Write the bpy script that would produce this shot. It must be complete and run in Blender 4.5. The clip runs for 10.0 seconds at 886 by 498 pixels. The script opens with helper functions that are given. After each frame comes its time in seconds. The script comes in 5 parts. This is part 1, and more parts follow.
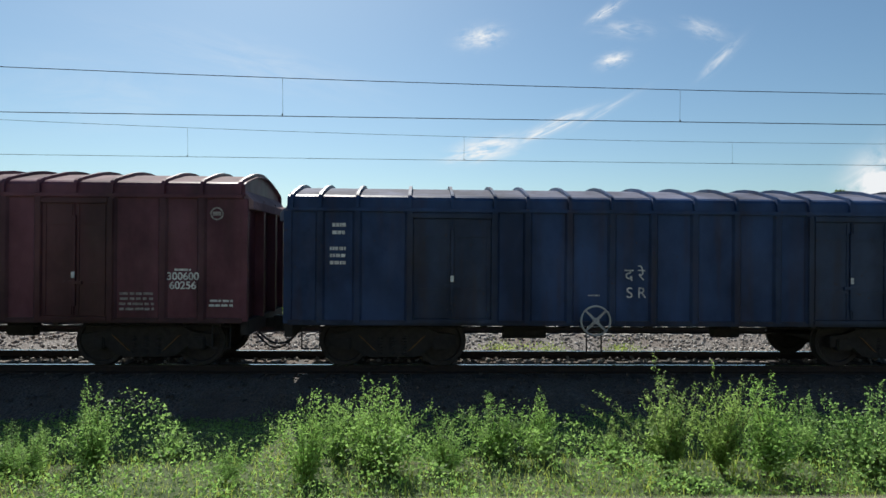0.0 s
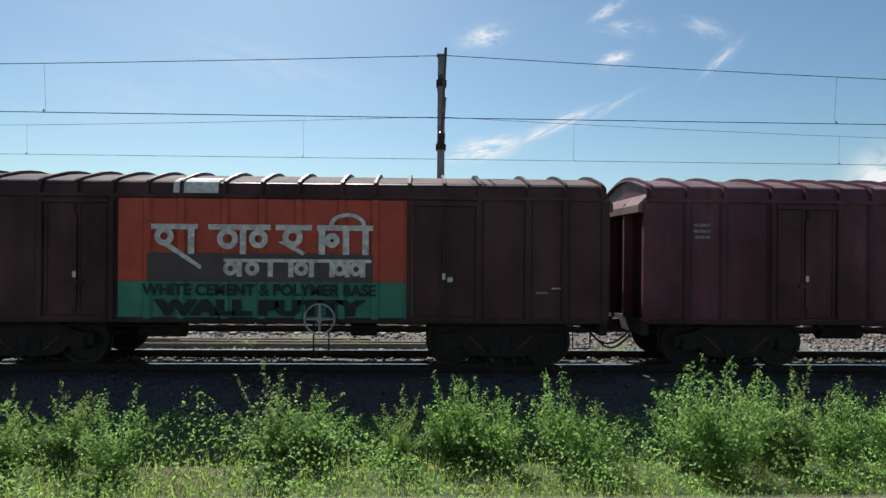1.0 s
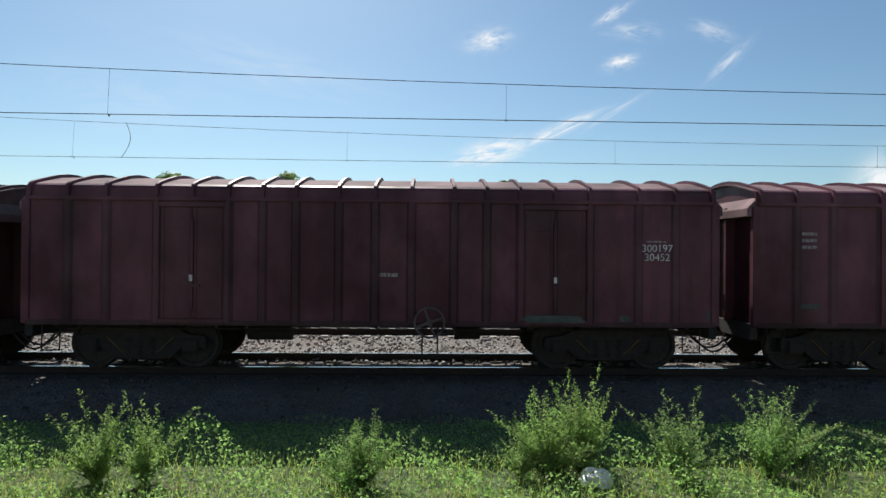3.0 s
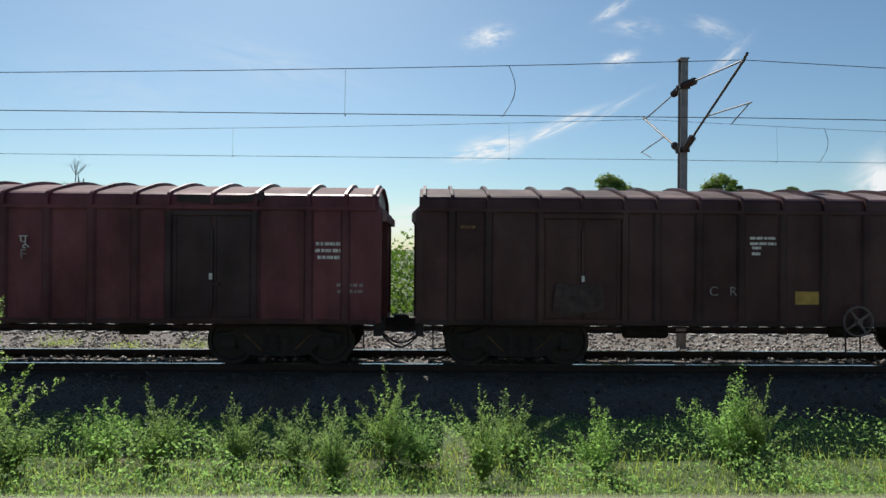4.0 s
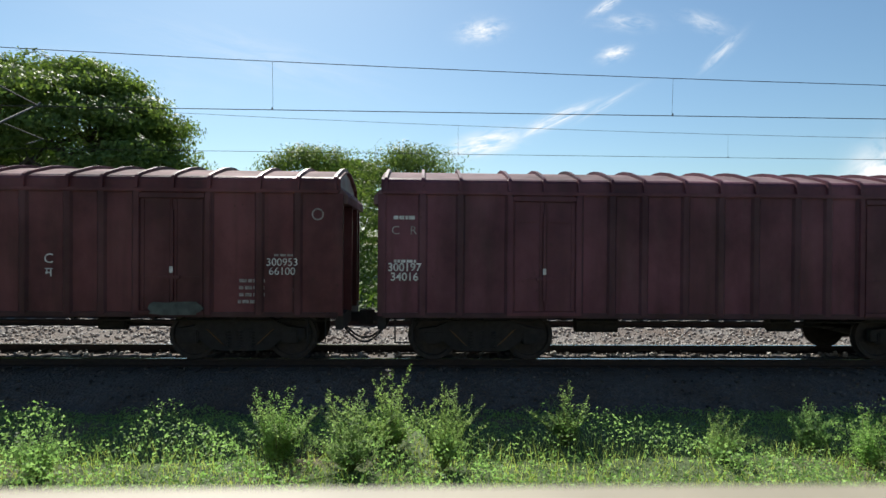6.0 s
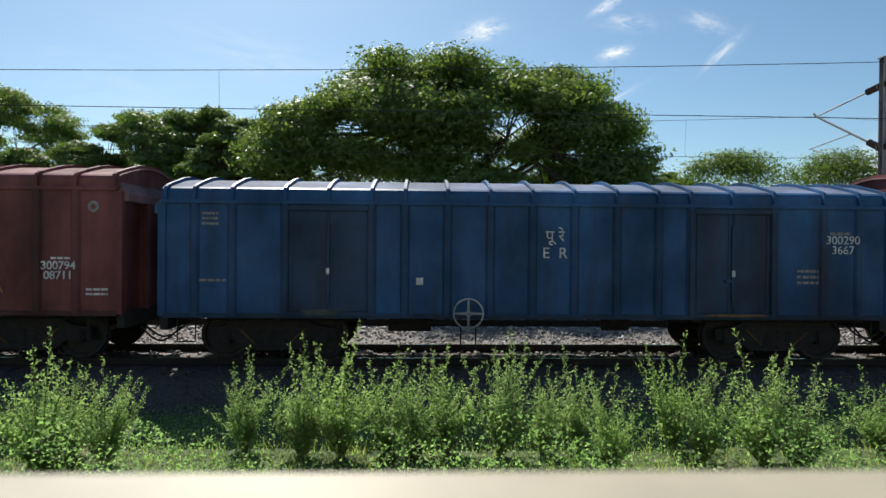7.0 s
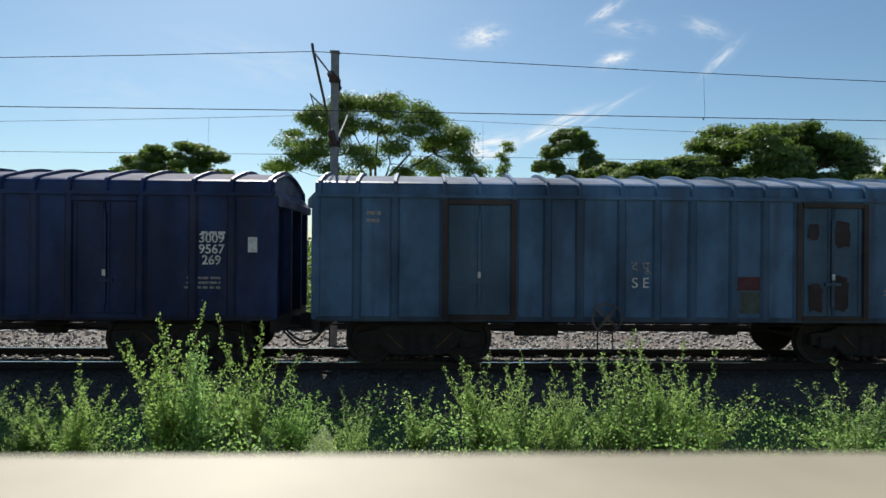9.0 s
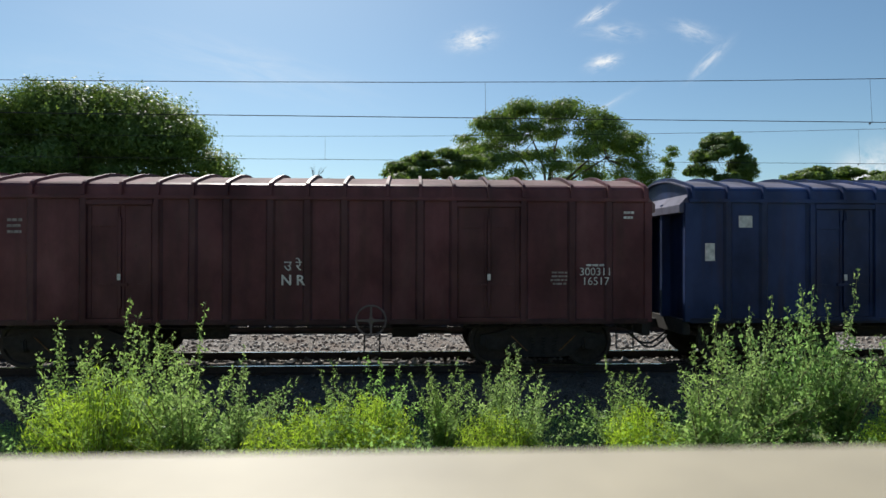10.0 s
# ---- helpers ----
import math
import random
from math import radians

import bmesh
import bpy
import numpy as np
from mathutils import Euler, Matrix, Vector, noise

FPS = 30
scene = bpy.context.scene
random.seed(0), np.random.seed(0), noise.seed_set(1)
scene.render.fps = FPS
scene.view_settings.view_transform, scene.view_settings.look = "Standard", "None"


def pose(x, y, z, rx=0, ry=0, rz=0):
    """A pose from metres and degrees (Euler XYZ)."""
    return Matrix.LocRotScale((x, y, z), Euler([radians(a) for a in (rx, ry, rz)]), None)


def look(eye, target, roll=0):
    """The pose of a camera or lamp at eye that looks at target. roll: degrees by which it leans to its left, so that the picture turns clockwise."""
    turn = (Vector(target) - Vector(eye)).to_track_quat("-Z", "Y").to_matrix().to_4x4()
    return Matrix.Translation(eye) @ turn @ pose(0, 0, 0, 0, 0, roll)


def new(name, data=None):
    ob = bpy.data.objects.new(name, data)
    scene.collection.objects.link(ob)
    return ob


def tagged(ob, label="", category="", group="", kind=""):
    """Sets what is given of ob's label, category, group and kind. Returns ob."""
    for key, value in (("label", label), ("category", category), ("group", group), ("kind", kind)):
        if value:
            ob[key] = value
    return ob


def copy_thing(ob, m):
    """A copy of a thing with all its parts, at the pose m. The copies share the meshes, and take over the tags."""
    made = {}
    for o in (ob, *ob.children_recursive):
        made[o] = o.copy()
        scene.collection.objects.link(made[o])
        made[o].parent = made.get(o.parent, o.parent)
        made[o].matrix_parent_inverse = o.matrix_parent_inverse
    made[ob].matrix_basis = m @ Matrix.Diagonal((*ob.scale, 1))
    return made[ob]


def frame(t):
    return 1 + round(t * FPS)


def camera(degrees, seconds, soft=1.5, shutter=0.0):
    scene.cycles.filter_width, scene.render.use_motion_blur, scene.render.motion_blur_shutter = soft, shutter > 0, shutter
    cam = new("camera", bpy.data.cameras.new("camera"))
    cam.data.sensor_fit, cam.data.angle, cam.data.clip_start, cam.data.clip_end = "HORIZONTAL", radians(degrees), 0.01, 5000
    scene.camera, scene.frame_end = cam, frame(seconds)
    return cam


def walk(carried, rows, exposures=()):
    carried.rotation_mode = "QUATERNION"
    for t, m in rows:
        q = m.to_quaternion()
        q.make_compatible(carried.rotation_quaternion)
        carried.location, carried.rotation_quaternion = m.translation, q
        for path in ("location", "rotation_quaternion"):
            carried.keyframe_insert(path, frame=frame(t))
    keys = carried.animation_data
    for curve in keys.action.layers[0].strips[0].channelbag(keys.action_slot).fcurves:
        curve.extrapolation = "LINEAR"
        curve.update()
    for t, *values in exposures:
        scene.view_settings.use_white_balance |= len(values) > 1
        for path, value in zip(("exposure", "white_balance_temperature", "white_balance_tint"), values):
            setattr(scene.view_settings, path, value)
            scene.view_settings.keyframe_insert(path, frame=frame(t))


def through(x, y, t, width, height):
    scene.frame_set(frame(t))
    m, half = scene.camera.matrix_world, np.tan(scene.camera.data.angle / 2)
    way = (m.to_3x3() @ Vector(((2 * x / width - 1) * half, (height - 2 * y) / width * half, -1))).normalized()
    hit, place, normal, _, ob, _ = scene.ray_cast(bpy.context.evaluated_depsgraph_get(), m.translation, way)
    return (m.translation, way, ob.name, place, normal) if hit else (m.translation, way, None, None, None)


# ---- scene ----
cam = camera(72.36, 10.0, soft=1.5)
cam.data.dof.use_dof, cam.data.dof.focus_distance, cam.data.dof.aperture_fstop = True, 14.0, 2.7

# ---- the walk: a window seat gliding along the standing goods train ----
walk(cam, [
    (0.0, pose(0.00, 0, 2.401, 90.11, -0.45, -2.00)),
    (0.5, pose(-10.78, 0, 2.400, 90.11, -0.45, -1.89)),
    (1.0, pose(-21.56, 0, 2.401, 90.05, -0.45, -1.84)),
    (1.5, pose(-33.00, 0, 2.404, 90.05, -0.45, -1.68)),
    (2.0, pose(-45.07, 0, 2.401, 90.21, -0.45, -1.47)),
    (2.5, pose(-55.37, 0, 2.405, 90.37, -0.45, -1.31)),
    (2.7, pose(-60.01, 0, 2.403, 90.37, -0.45, -1.31)),
    (3.8, pose(-85.40, 0, 2.399, 90.11, -0.45, -1.31)),
    (4.0, pose(-90.08, 0, 2.399, 90.05, -0.45, -1.36)),
    (4.5, pose(-101.11, 0, 2.394, 90.00, -0.45, -1.47)),
    (5.0, pose(-112.80, 0, 2.392, 89.79, -0.45, -1.57)),
    (5.2, pose(-116.30, 0, 2.393, 89.68, -0.45, -1.63)),
    (6.3, pose(-141.53, 0, 2.395, 89.57, -0.45, -2.00)),
    (6.5, pose(-146.89, 0, 2.384, 89.57, -0.45, -2.00)),
    (7.0, pose(-159.24, 0, 2.383, 89.57, -0.45, -1.89)),
    (7.5, pose(-169.90, 0, 2.379, 89.57, -0.45, -1.89)),
    (8.0, pose(-183.48, 0, 2.373, 89.68, -0.45, -1.68)),
    (8.5, pose(-193.03, 0, 2.366, 89.89, -0.45, -1.73)),
    (9.0, pose(-205.52, 0, 2.364, 90.05, -0.45, -1.89)),
    (9.5, pose(-216.25, 0, 2.360, 90.32, -0.15, -2.64)),
    (10.0, pose(-227.60, 0, 2.359, 90.32, -0.15, -2.75)),
], exposures=[(0.0, 0.25), (1.5, 0.27), (2.5, 0.36), (4.0, 0.25), (5.2, 0.28), (6.3, 0.54), (7.0, 0.48), (7.5, 0.40), (8.0, 0.58), (8.5, 0.50), (9.0, 0.34), (10.0, 0.32)])

# ---- world, sun ----
SUN_WAY = Vector((-0.30, 1.0, 1.01)).normalized()
world = bpy.data.worlds.new("sky")
scene.world = world
world.use_nodes = True
wt = world.node_tree
wt.nodes.clear()


def wnode(kind, operation=""):
    n = wt.nodes.new(kind)
    if operation:
        n.operation = operation
    return n


def wmath(op, a, b=None):
    n = wnode("ShaderNodeMath", operation=op)
    for slot, v in ((0, a), (1, b)):
        if v is None:
            continue
        if isinstance(v, (int, float)):
            n.inputs[slot].default_value = v
        else:
            wt.links.new(v, n.inputs[slot])
    return n.outputs[0]


sky = wnode("ShaderNodeTexSky")
sky.sky_type, sky.sun_disc = "NISHITA", False
sky.sun_elevation = math.asin(SUN_WAY.z)
sky.sun_rotation = math.atan2(SUN_WAY.x, SUN_WAY.y) % (2 * math.pi)
sky.air_density, sky.dust_density, sky.ozone_density = 1.0, 0.6, 2.0
coord = wnode("ShaderNodeTexCoord").outputs["Generated"]


def cloud(cx, cy, cz, length, width, tilt, dense, grain):
    """A wisp of cloud round one direction of the sky; returns its cover."""
    c = Vector((cx, cy, cz)).normalized()
    r = c.cross(Vector((0, 0, 1))).normalized()
    u = r.cross(c).normalized()
    ca, sa = math.cos(radians(tilt)), math.sin(radians(tilt))
    along, over = r * ca + u * sa, u * ca - r * sa
    off = wnode("ShaderNodeVectorMath", operation="SUBTRACT")
    wt.links.new(coord, off.inputs[0])
    off.inputs[1].default_value = c
    xy = wnode("ShaderNodeCombineXYZ")
    got = []
    for i, (axis, size) in enumerate(((along, length), (over, width))):
        d = wnode("ShaderNodeVectorMath", operation="DOT_PRODUCT")
        wt.links.new(off.outputs[0], d.inputs[0])
        d.inputs[1].default_value = axis / size
        wt.links.new(d.outputs["Value"], xy.inputs[i])
        got.append(wmath("POWER", wmath("ABSOLUTE", d.outputs["Value"]), 2.0))
    ns = wnode("ShaderNodeTexNoise")
    ns.inputs["Scale"].default_value, ns.inputs["Detail"].default_value = grain, 6.0
    ns.inputs["Roughness"].default_value = 0.62
    ns.inputs["Distortion"].default_value = 0.6
    shift = wnode("ShaderNodeVectorMath", operation="ADD")
    wt.links.new(xy.outputs[0], shift.inputs[0])
    shift.inputs[1].default_value = (cx * 40, cz * 70, length * 90)
    wt.links.new(shift.outputs[0], ns.inputs["Vector"])
    fall = wmath("POWER", 2.718, wmath("MULTIPLY", wmath("ADD", got[0], got[1]), -1.6))
    spread = wmath("MULTIPLY", wmath("SUBTRACT", ns.outputs[0], 0.36), 3.2)
    cover = wnode("ShaderNodeClamp")
    wt.links.new(wmath("MULTIPLY", wmath("MULTIPLY", fall, spread), dense), cover.inputs[0])
    return cover.outputs[0]


cover = 0.0
for spec in ((0.0882, 0.9392, 0.3318, 0.035, 0.016, 8, 1.3, 1.4), (0.2697, 0.8944, 0.3569, 0.030, 0.008, 28, 1.0, 1.3),
             (0.2997, 0.8943, 0.3322, 0.045, 0.013, -8, 0.45, 1.5), (0.4024, 0.8574, 0.3208, 0.036, 0.012, -25, 0.5, 1.4),
             (0.2887, 0.9121, 0.2911, 0.024, 0.011, 12, 1.3, 1.2), (0.4283, 0.8590, 0.2803, 0.034, 0.009, 42, 0.6, 1.3),
             (0.1000, 0.9810, 0.1640, 0.060, 0.017, 12, 2.2, 1.5), (0.2000, 0.9590, 0.1960, 0.075, 0.010, 22, 1.5, 1.7),
             (0.2850, 0.9330, 0.2200, 0.060, 0.006, 28, 0.5, 1.6), (0.6300, 0.7750, 0.0750, 0.050, 0.050, 10, 7.0, 1.0),
             (-0.25, 0.93, 0.28, 0.20, 0.035, -8, 0.22, 2.0), (0.0700, 0.9970, 0.0500, 0.22, 0.030, 2, 2.0, 2.4),
             (-0.45, 0.87, 0.22, 0.16, 0.06, 6, 0.16, 2.0)):
    cover = wmath("MAXIMUM", cloud(*spec), cover)
mixer = wnode("ShaderNodeMix")
mixer.data_type = "RGBA"
wt.links.new(cover, mixer.inputs["Factor"])
clear = wnode("ShaderNodeVectorMath", "MULTIPLY")
wt.links.new(sky.outputs[0], clear.inputs[0])
clear.inputs[1].default_value = (0.84, 1.01, 1.04)
wt.links.new(clear.outputs[0], mixer.inputs["A"])
mixer.inputs["B"].default_value = (9.5, 9.8, 10.0, 1)
back = wnode("ShaderNodeBackground")
back.inputs["Strength"].default_value = 0.076
wt.links.new(mixer.outputs["Result"], back.inputs["Color"])
wt.links.new(back.outputs[0], wnode("ShaderNodeOutputWorld").inputs[0])

sun_data = bpy.data.lights.new("sun", "SUN")
sun_data.energy, sun_data.angle, sun_data.color = 5.0, radians(0.55), (1.0, 0.955, 0.88)
sun = new("sun", sun_data)
sun.matrix_world = look(SUN_WAY * 80, (0, 0, 0))


# ---- materials ----
class Mat:
    """A node material with a few short cuts."""

    def __init__(self, name, rough=0.6, metal=0.0, specular=0.5):
        self.mat = bpy.data.materials.new(name)
        self.mat.use_nodes = True
        self.nt = self.mat.node_tree
        self.bsdf = self.nt.nodes["Principled BSDF"]
        self.bsdf.inputs["Roughness"].default_value = rough
        self.bsdf.inputs["Metallic"].default_value = metal
        self.bsdf.inputs["Specular IOR Level"].default_value = specular

    def put(self, value, slot):
        if isinstance(value, bpy.types.NodeSocket):
            self.nt.links.new(value, slot)
        elif isinstance(value, tuple) and len(value) == 3 and slot.type == "RGBA":
            slot.default_value = (*value, 1)
        else:
            slot.default_value = value

    def node(self, kind, operation=""):
        n = self.nt.nodes.new(kind)
        if operation:
            n.operation = operation
        return n

    def place(self, scale=(1, 1, 1)):
        g = self.node("ShaderNodeNewGeometry")
        m = self.node("ShaderNodeMapping")
        m.inputs["Scale"].default_value = scale
        self.nt.links.new(g.outputs["Position"], m.inputs["Vector"])
        return m.outputs[0]

    def noise(self, scale, detail=4.0, stretch=(1, 1, 1), rough=0.55):
        n = self.node("ShaderNodeTexNoise")
        n.inputs["Scale"].default_value, n.inputs["Detail"].default_value = scale, detail
        n.inputs["Roughness"].default_value = rough
        self.nt.links.new(self.place(stretch), n.inputs["Vector"])
        return n.outputs[0]

    def ramp(self, value, lo, hi):
        n = self.node("ShaderNodeMapRange")
        n.inputs["From Min"].default_value, n.inputs["From Max"].default_value = lo, hi
        self.put(value, n.inputs["Value"])
        return n.outputs[0]

    def mix(self, fac, a, b, blend="MIX"):
        n = self.node("ShaderNodeMix")
        n.data_type, n.blend_type = "RGBA", blend
        self.put(fac, n.inputs["Factor"])
        self.put(a, n.inputs["A"])
        self.put(b, n.inputs["B"])
        return n.outputs["Result"]

    def colour(self, value):
        self.put(value, self.bsdf.inputs["Base Color"])
        return self

    def bump(self, height, strength=0.3, distance=0.02):
        n = self.node("ShaderNodeBump")
        n.inputs["Strength"].default_value, n.inputs["Distance"].default_value = strength, distance
        self.put(height, n.inputs["Height"])
        self.nt.links.new(n.outputs[0], self.bsdf.inputs["Normal"])
        return self


def paint_material(name, rough, wear, object_colour=True, fixed=(0.5, 0.5, 0.5)):
    m = Mat(name, rough)
    base = m.node("ShaderNodeObjectInfo").outputs["Color"] if object_colour else fixed
    m.bsdf.inputs["Specular IOR Level"].default_value = 0.22
    patch = m.ramp(m.noise(0.7, 6, (1, 1, 0.7), 0.62), 0.36, 0.64)
    col = m.mix(patch, m.mix(0.05, base, (0.5, 0.5, 0.5)), m.mix(0.55, base, (0.006, 0.006, 0.007)))
    sheet = m.ramp(m.noise(1.25, 2, (1, 1, 0.04)), 0.4, 0.62)
    col = m.mix(m.ramp(sheet, 0, 2.2), col, m.mix(0.6, col, (0.004, 0.004, 0.005)))
    streak = m.ramp(m.noise(3.2, 5, (1, 1, 0.09)), 0.52, 0.78)
    col = m.mix(m.ramp(streak, 0, 1 / max(wear, 0.01)), col, (0.045, 0.024, 0.018))
    dust = m.ramp(m.noise(1.7, 6, (1, 1, 0.35)), 0.55, 0.85)
    col = m.mix(m.ramp(dust, 0, 11.0), col, (0.24, 0.20, 0.19))
    spot = m.ramp(m.noise(11, 3), 0.66, 0.74)
    col = m.mix(m.ramp(spot, 0, 1.5), col, (0.055, 0.03, 0.022))
    m.colour(col)
    m.bump(m.noise(2.3, 3), 0.25, 0.03)
    if rough < 0.7:
        m.put(m.ramp(m.noise(2.0, 4), -0.6, 1.6), m.bsdf.inputs["Roughness"])
    return m.mat


def plain_material(name, colour, rough=0.7, metal=0.0, vary=0.35, grain=6.0, bump=0.2):
    m = Mat(name, rough, metal)
    dark = tuple(c * (1 - vary) for c in colour)
    light = tuple(min(1, c * (1 + vary * 0.6)) for c in colour)
    col = m.mix(m.ramp(m.noise(grain, 5), 0.3, 0.7), dark, light)
    col = m.mix(m.ramp(m.noise(grain * 0.13, 4), 0.35, 0.75), col, m.mix(0.5, col, dark))
    m.colour(col)
    if bump:
        m.bump(m.noise(grain * 2.5, 4), bump, 0.01)
    return m.mat


def leaf_material(name, a, b, through, gloss=0.25, shine=0.5, thin=0.58):
    """Thin leaves: colour varies leaf by leaf, and light passes through."""
    m = Mat(name, shine)
    geo = m.node("ShaderNodeNewGeometry").outputs["Random Per Island"]
    who = m.node("ShaderNodeObjectInfo").outputs["Random"]
    col = m.mix(geo, a, b)
    col = m.mix(m.ramp(who, 0, 2.2), col, tuple(0.5 * (p + q) * 1.35 if i < 2 else 0.4 * (p + q) for i, (p, q) in enumerate(zip(a, b))))
    col = m.mix(m.ramp(m.noise(0.8, 3), 0.4, 0.75), col, m.mix(0.55, col, b))
    m.colour(col)
    m.bsdf.inputs["Specular IOR Level"].default_value = gloss
    tr = m.node("ShaderNodeBsdfTranslucent")
    bright = m.node("ShaderNodeVectorMath", operation="MULTIPLY")
    m.nt.links.new(col, bright.inputs[0])
    bright.inputs[1].default_value = through
    m.nt.links.new(bright.outputs[0], tr.inputs["Color"])
    ms = m.node("ShaderNodeMixShader")
    ms.inputs[0].default_value = thin
    m.nt.links.new(m.bsdf.outputs[0], ms.inputs[1])
    m.nt.links.new(tr.outputs[0], ms.inputs[2])
    m.nt.links.new(ms.outputs[0], m.nt.nodes["Material Output"].inputs["Surface"])
    return m.mat


M_PAINT = paint_material("wagon_paint", 0.45, 0.55)
M_ROOF = paint_material("roof_paint", 0.85, 0.35)
M_UNDER = plain_material("underframe_grime", (0.030, 0.026, 0.024), 0.85, 0.0, 0.5, 9)
M_WHEEL = plain_material("wheel_steel", (0.038, 0.031, 0.028), 0.7, 0.2, 0.5, 12)
M_TREAD = plain_material("bright_steel", (0.70, 0.69, 0.67), 0.18, 1.0, 0.15, 20, 0)
M_RAIL = plain_material("rusty_rail", (0.035, 0.024, 0.020), 0.8, 0.2, 0.4, 14)
M_HOSE = plain_material("rubber_hose", (0.02, 0.02, 0.02), 0.6, 0, 0.3, 15)
M_LETTER = plain_material("stencil_white", (0.72, 0.70, 0.66), 0.7, 0, 0.45, 9, 0)
M_FADED = plain_material("faded_stencil", (0.34, 0.30, 0.28), 0.8, 0, 0.6, 14, 0)
M_YELLOW = plain_material("yellow_paint", (0.43, 0.27, 0.055), 0.6, 0, 0.35, 5, 0.05)
M_OCHRE = plain_material("ochre_mark", (0.20, 0.10, 0.035), 0.7, 0, 0.5, 9, 0.05)
M_ORANGE = plain_material("orange_poster", (0.50, 0.068, 0.036), 0.6, 0, 0.25, 3, 0.05)
M_GREEN = plain_material("green_poster", (0.045, 0.25, 0.17), 0.6, 0, 0.25, 3, 0.05)
M_GREY = plain_material("grey_poster", (0.085, 0.060, 0.060), 0.6, 0, 0.3, 4, 0.05)
M_DARKTEXT = plain_material("dark_letters", (0.012, 0.024, 0.024), 0.7, 0, 0.3, 6, 0)
M_BLUEPAINT = plain_material("blue_touch_up", (0.025, 0.085, 0.24), 0.5, 0, 0.4, 6, 0.05)
M_PATCH = plain_material("primer_patch", (0.085, 0.10, 0.088), 0.8, 0, 0.5, 5, 0.1)
M_GRIME = plain_material("greasy_grime", (0.036, 0.022, 0.022), 0.8, 0, 0.5, 5, 0.1)
M_FLAP = plain_material("maroon_flap", (0.085, 0.020, 0.028), 0.7, 0, 0.4, 6, 0.05)
M_SMEAR = plain_material("worn_grey_smear", (0.085, 0.055, 0.050), 0.85, 0, 0.6, 5, 0.1)
M_BAG = plain_material("white_plastic_bag", (0.75, 0.75, 0.76), 0.4, 0, 0.1, 8, 0.1)
M_MAST = plain_material("galvanised_mast", (0.25, 0.24, 0.24), 0.6, 0.3, 0.35, 4)
M_TUBE = plain_material("weathered_bracket_tube", (0.085, 0.083, 0.082), 0.6, 0.3, 0.3, 8)
M_INSUL = plain_material("brown_porcelain", (0.035, 0.018, 0.014), 0.25, 0, 0.2, 10, 0)
M_WIRE = plain_material("weathered_copper_wire", (0.05, 0.048, 0.045), 0.6, 0.5, 0.2, 6, 0)
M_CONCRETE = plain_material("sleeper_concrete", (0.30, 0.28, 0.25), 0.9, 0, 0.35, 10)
# sleeper concrete with the shade under the train put into its colour
M_SHADECON = plain_material("shade_darkened_sleeper_concrete", (0.070, 0.064, 0.060), 0.9, 0, 0.4, 10)
M_BARK = plain_material("bark", (0.11, 0.08, 0.06), 0.9, 0, 0.5, 6, 0.5)
M_DEADWOOD = plain_material("weathered_dead_wood", (0.06, 0.052, 0.046), 0.9, 0, 0.5, 6, 0.5)
M_STEM = plain_material("weed_stem", (0.16, 0.17, 0.06), 0.8, 0, 0.4, 20, 0)
M_SILL = plain_material("cream_carriage_paint", (0.36, 0.315, 0.225), 0.6, 0, 0.24, 5, 0.04)
M_WEED = leaf_material("weed_leaves", (0.090, 0.175, 0.060), (0.205, 0.295, 0.130), (2.0, 2.15, 1.6))
M_FEATHER = leaf_material("feathery_leaves", (0.098, 0.172, 0.068), (0.20, 0.270, 0.130), (2.1, 2.15, 1.5))
M_BROAD = leaf_material("pale_broad_leaves", (0.16, 0.22, 0.13), (0.26, 0.31, 0.20), (1.2, 1.4, 0.8))
M_BUSH = leaf_material("thready_leaves", (0.150, 0.240, 0.030), (0.250, 0.340, 0.060), (2.1, 2.1, 1.2))
M_GRASS = leaf_material("grass_blades", (0.13, 0.185, 0.065), (0.26, 0.31, 0.13), (2.0, 2.0, 1.2))
M_TREE = leaf_material("tree_leaves", (0.060, 0.102, 0.037), (0.165, 0.225, 0.074), (1.7, 1.8, 0.9), 0.25, 0.5, 0.42)
M_SCRUB = leaf_material("scrub_leaves", (0.08, 0.14, 0.035), (0.14, 0.20, 0.05), (1.3, 1.5, 0.8), 0.2, 0.6, 0.4)


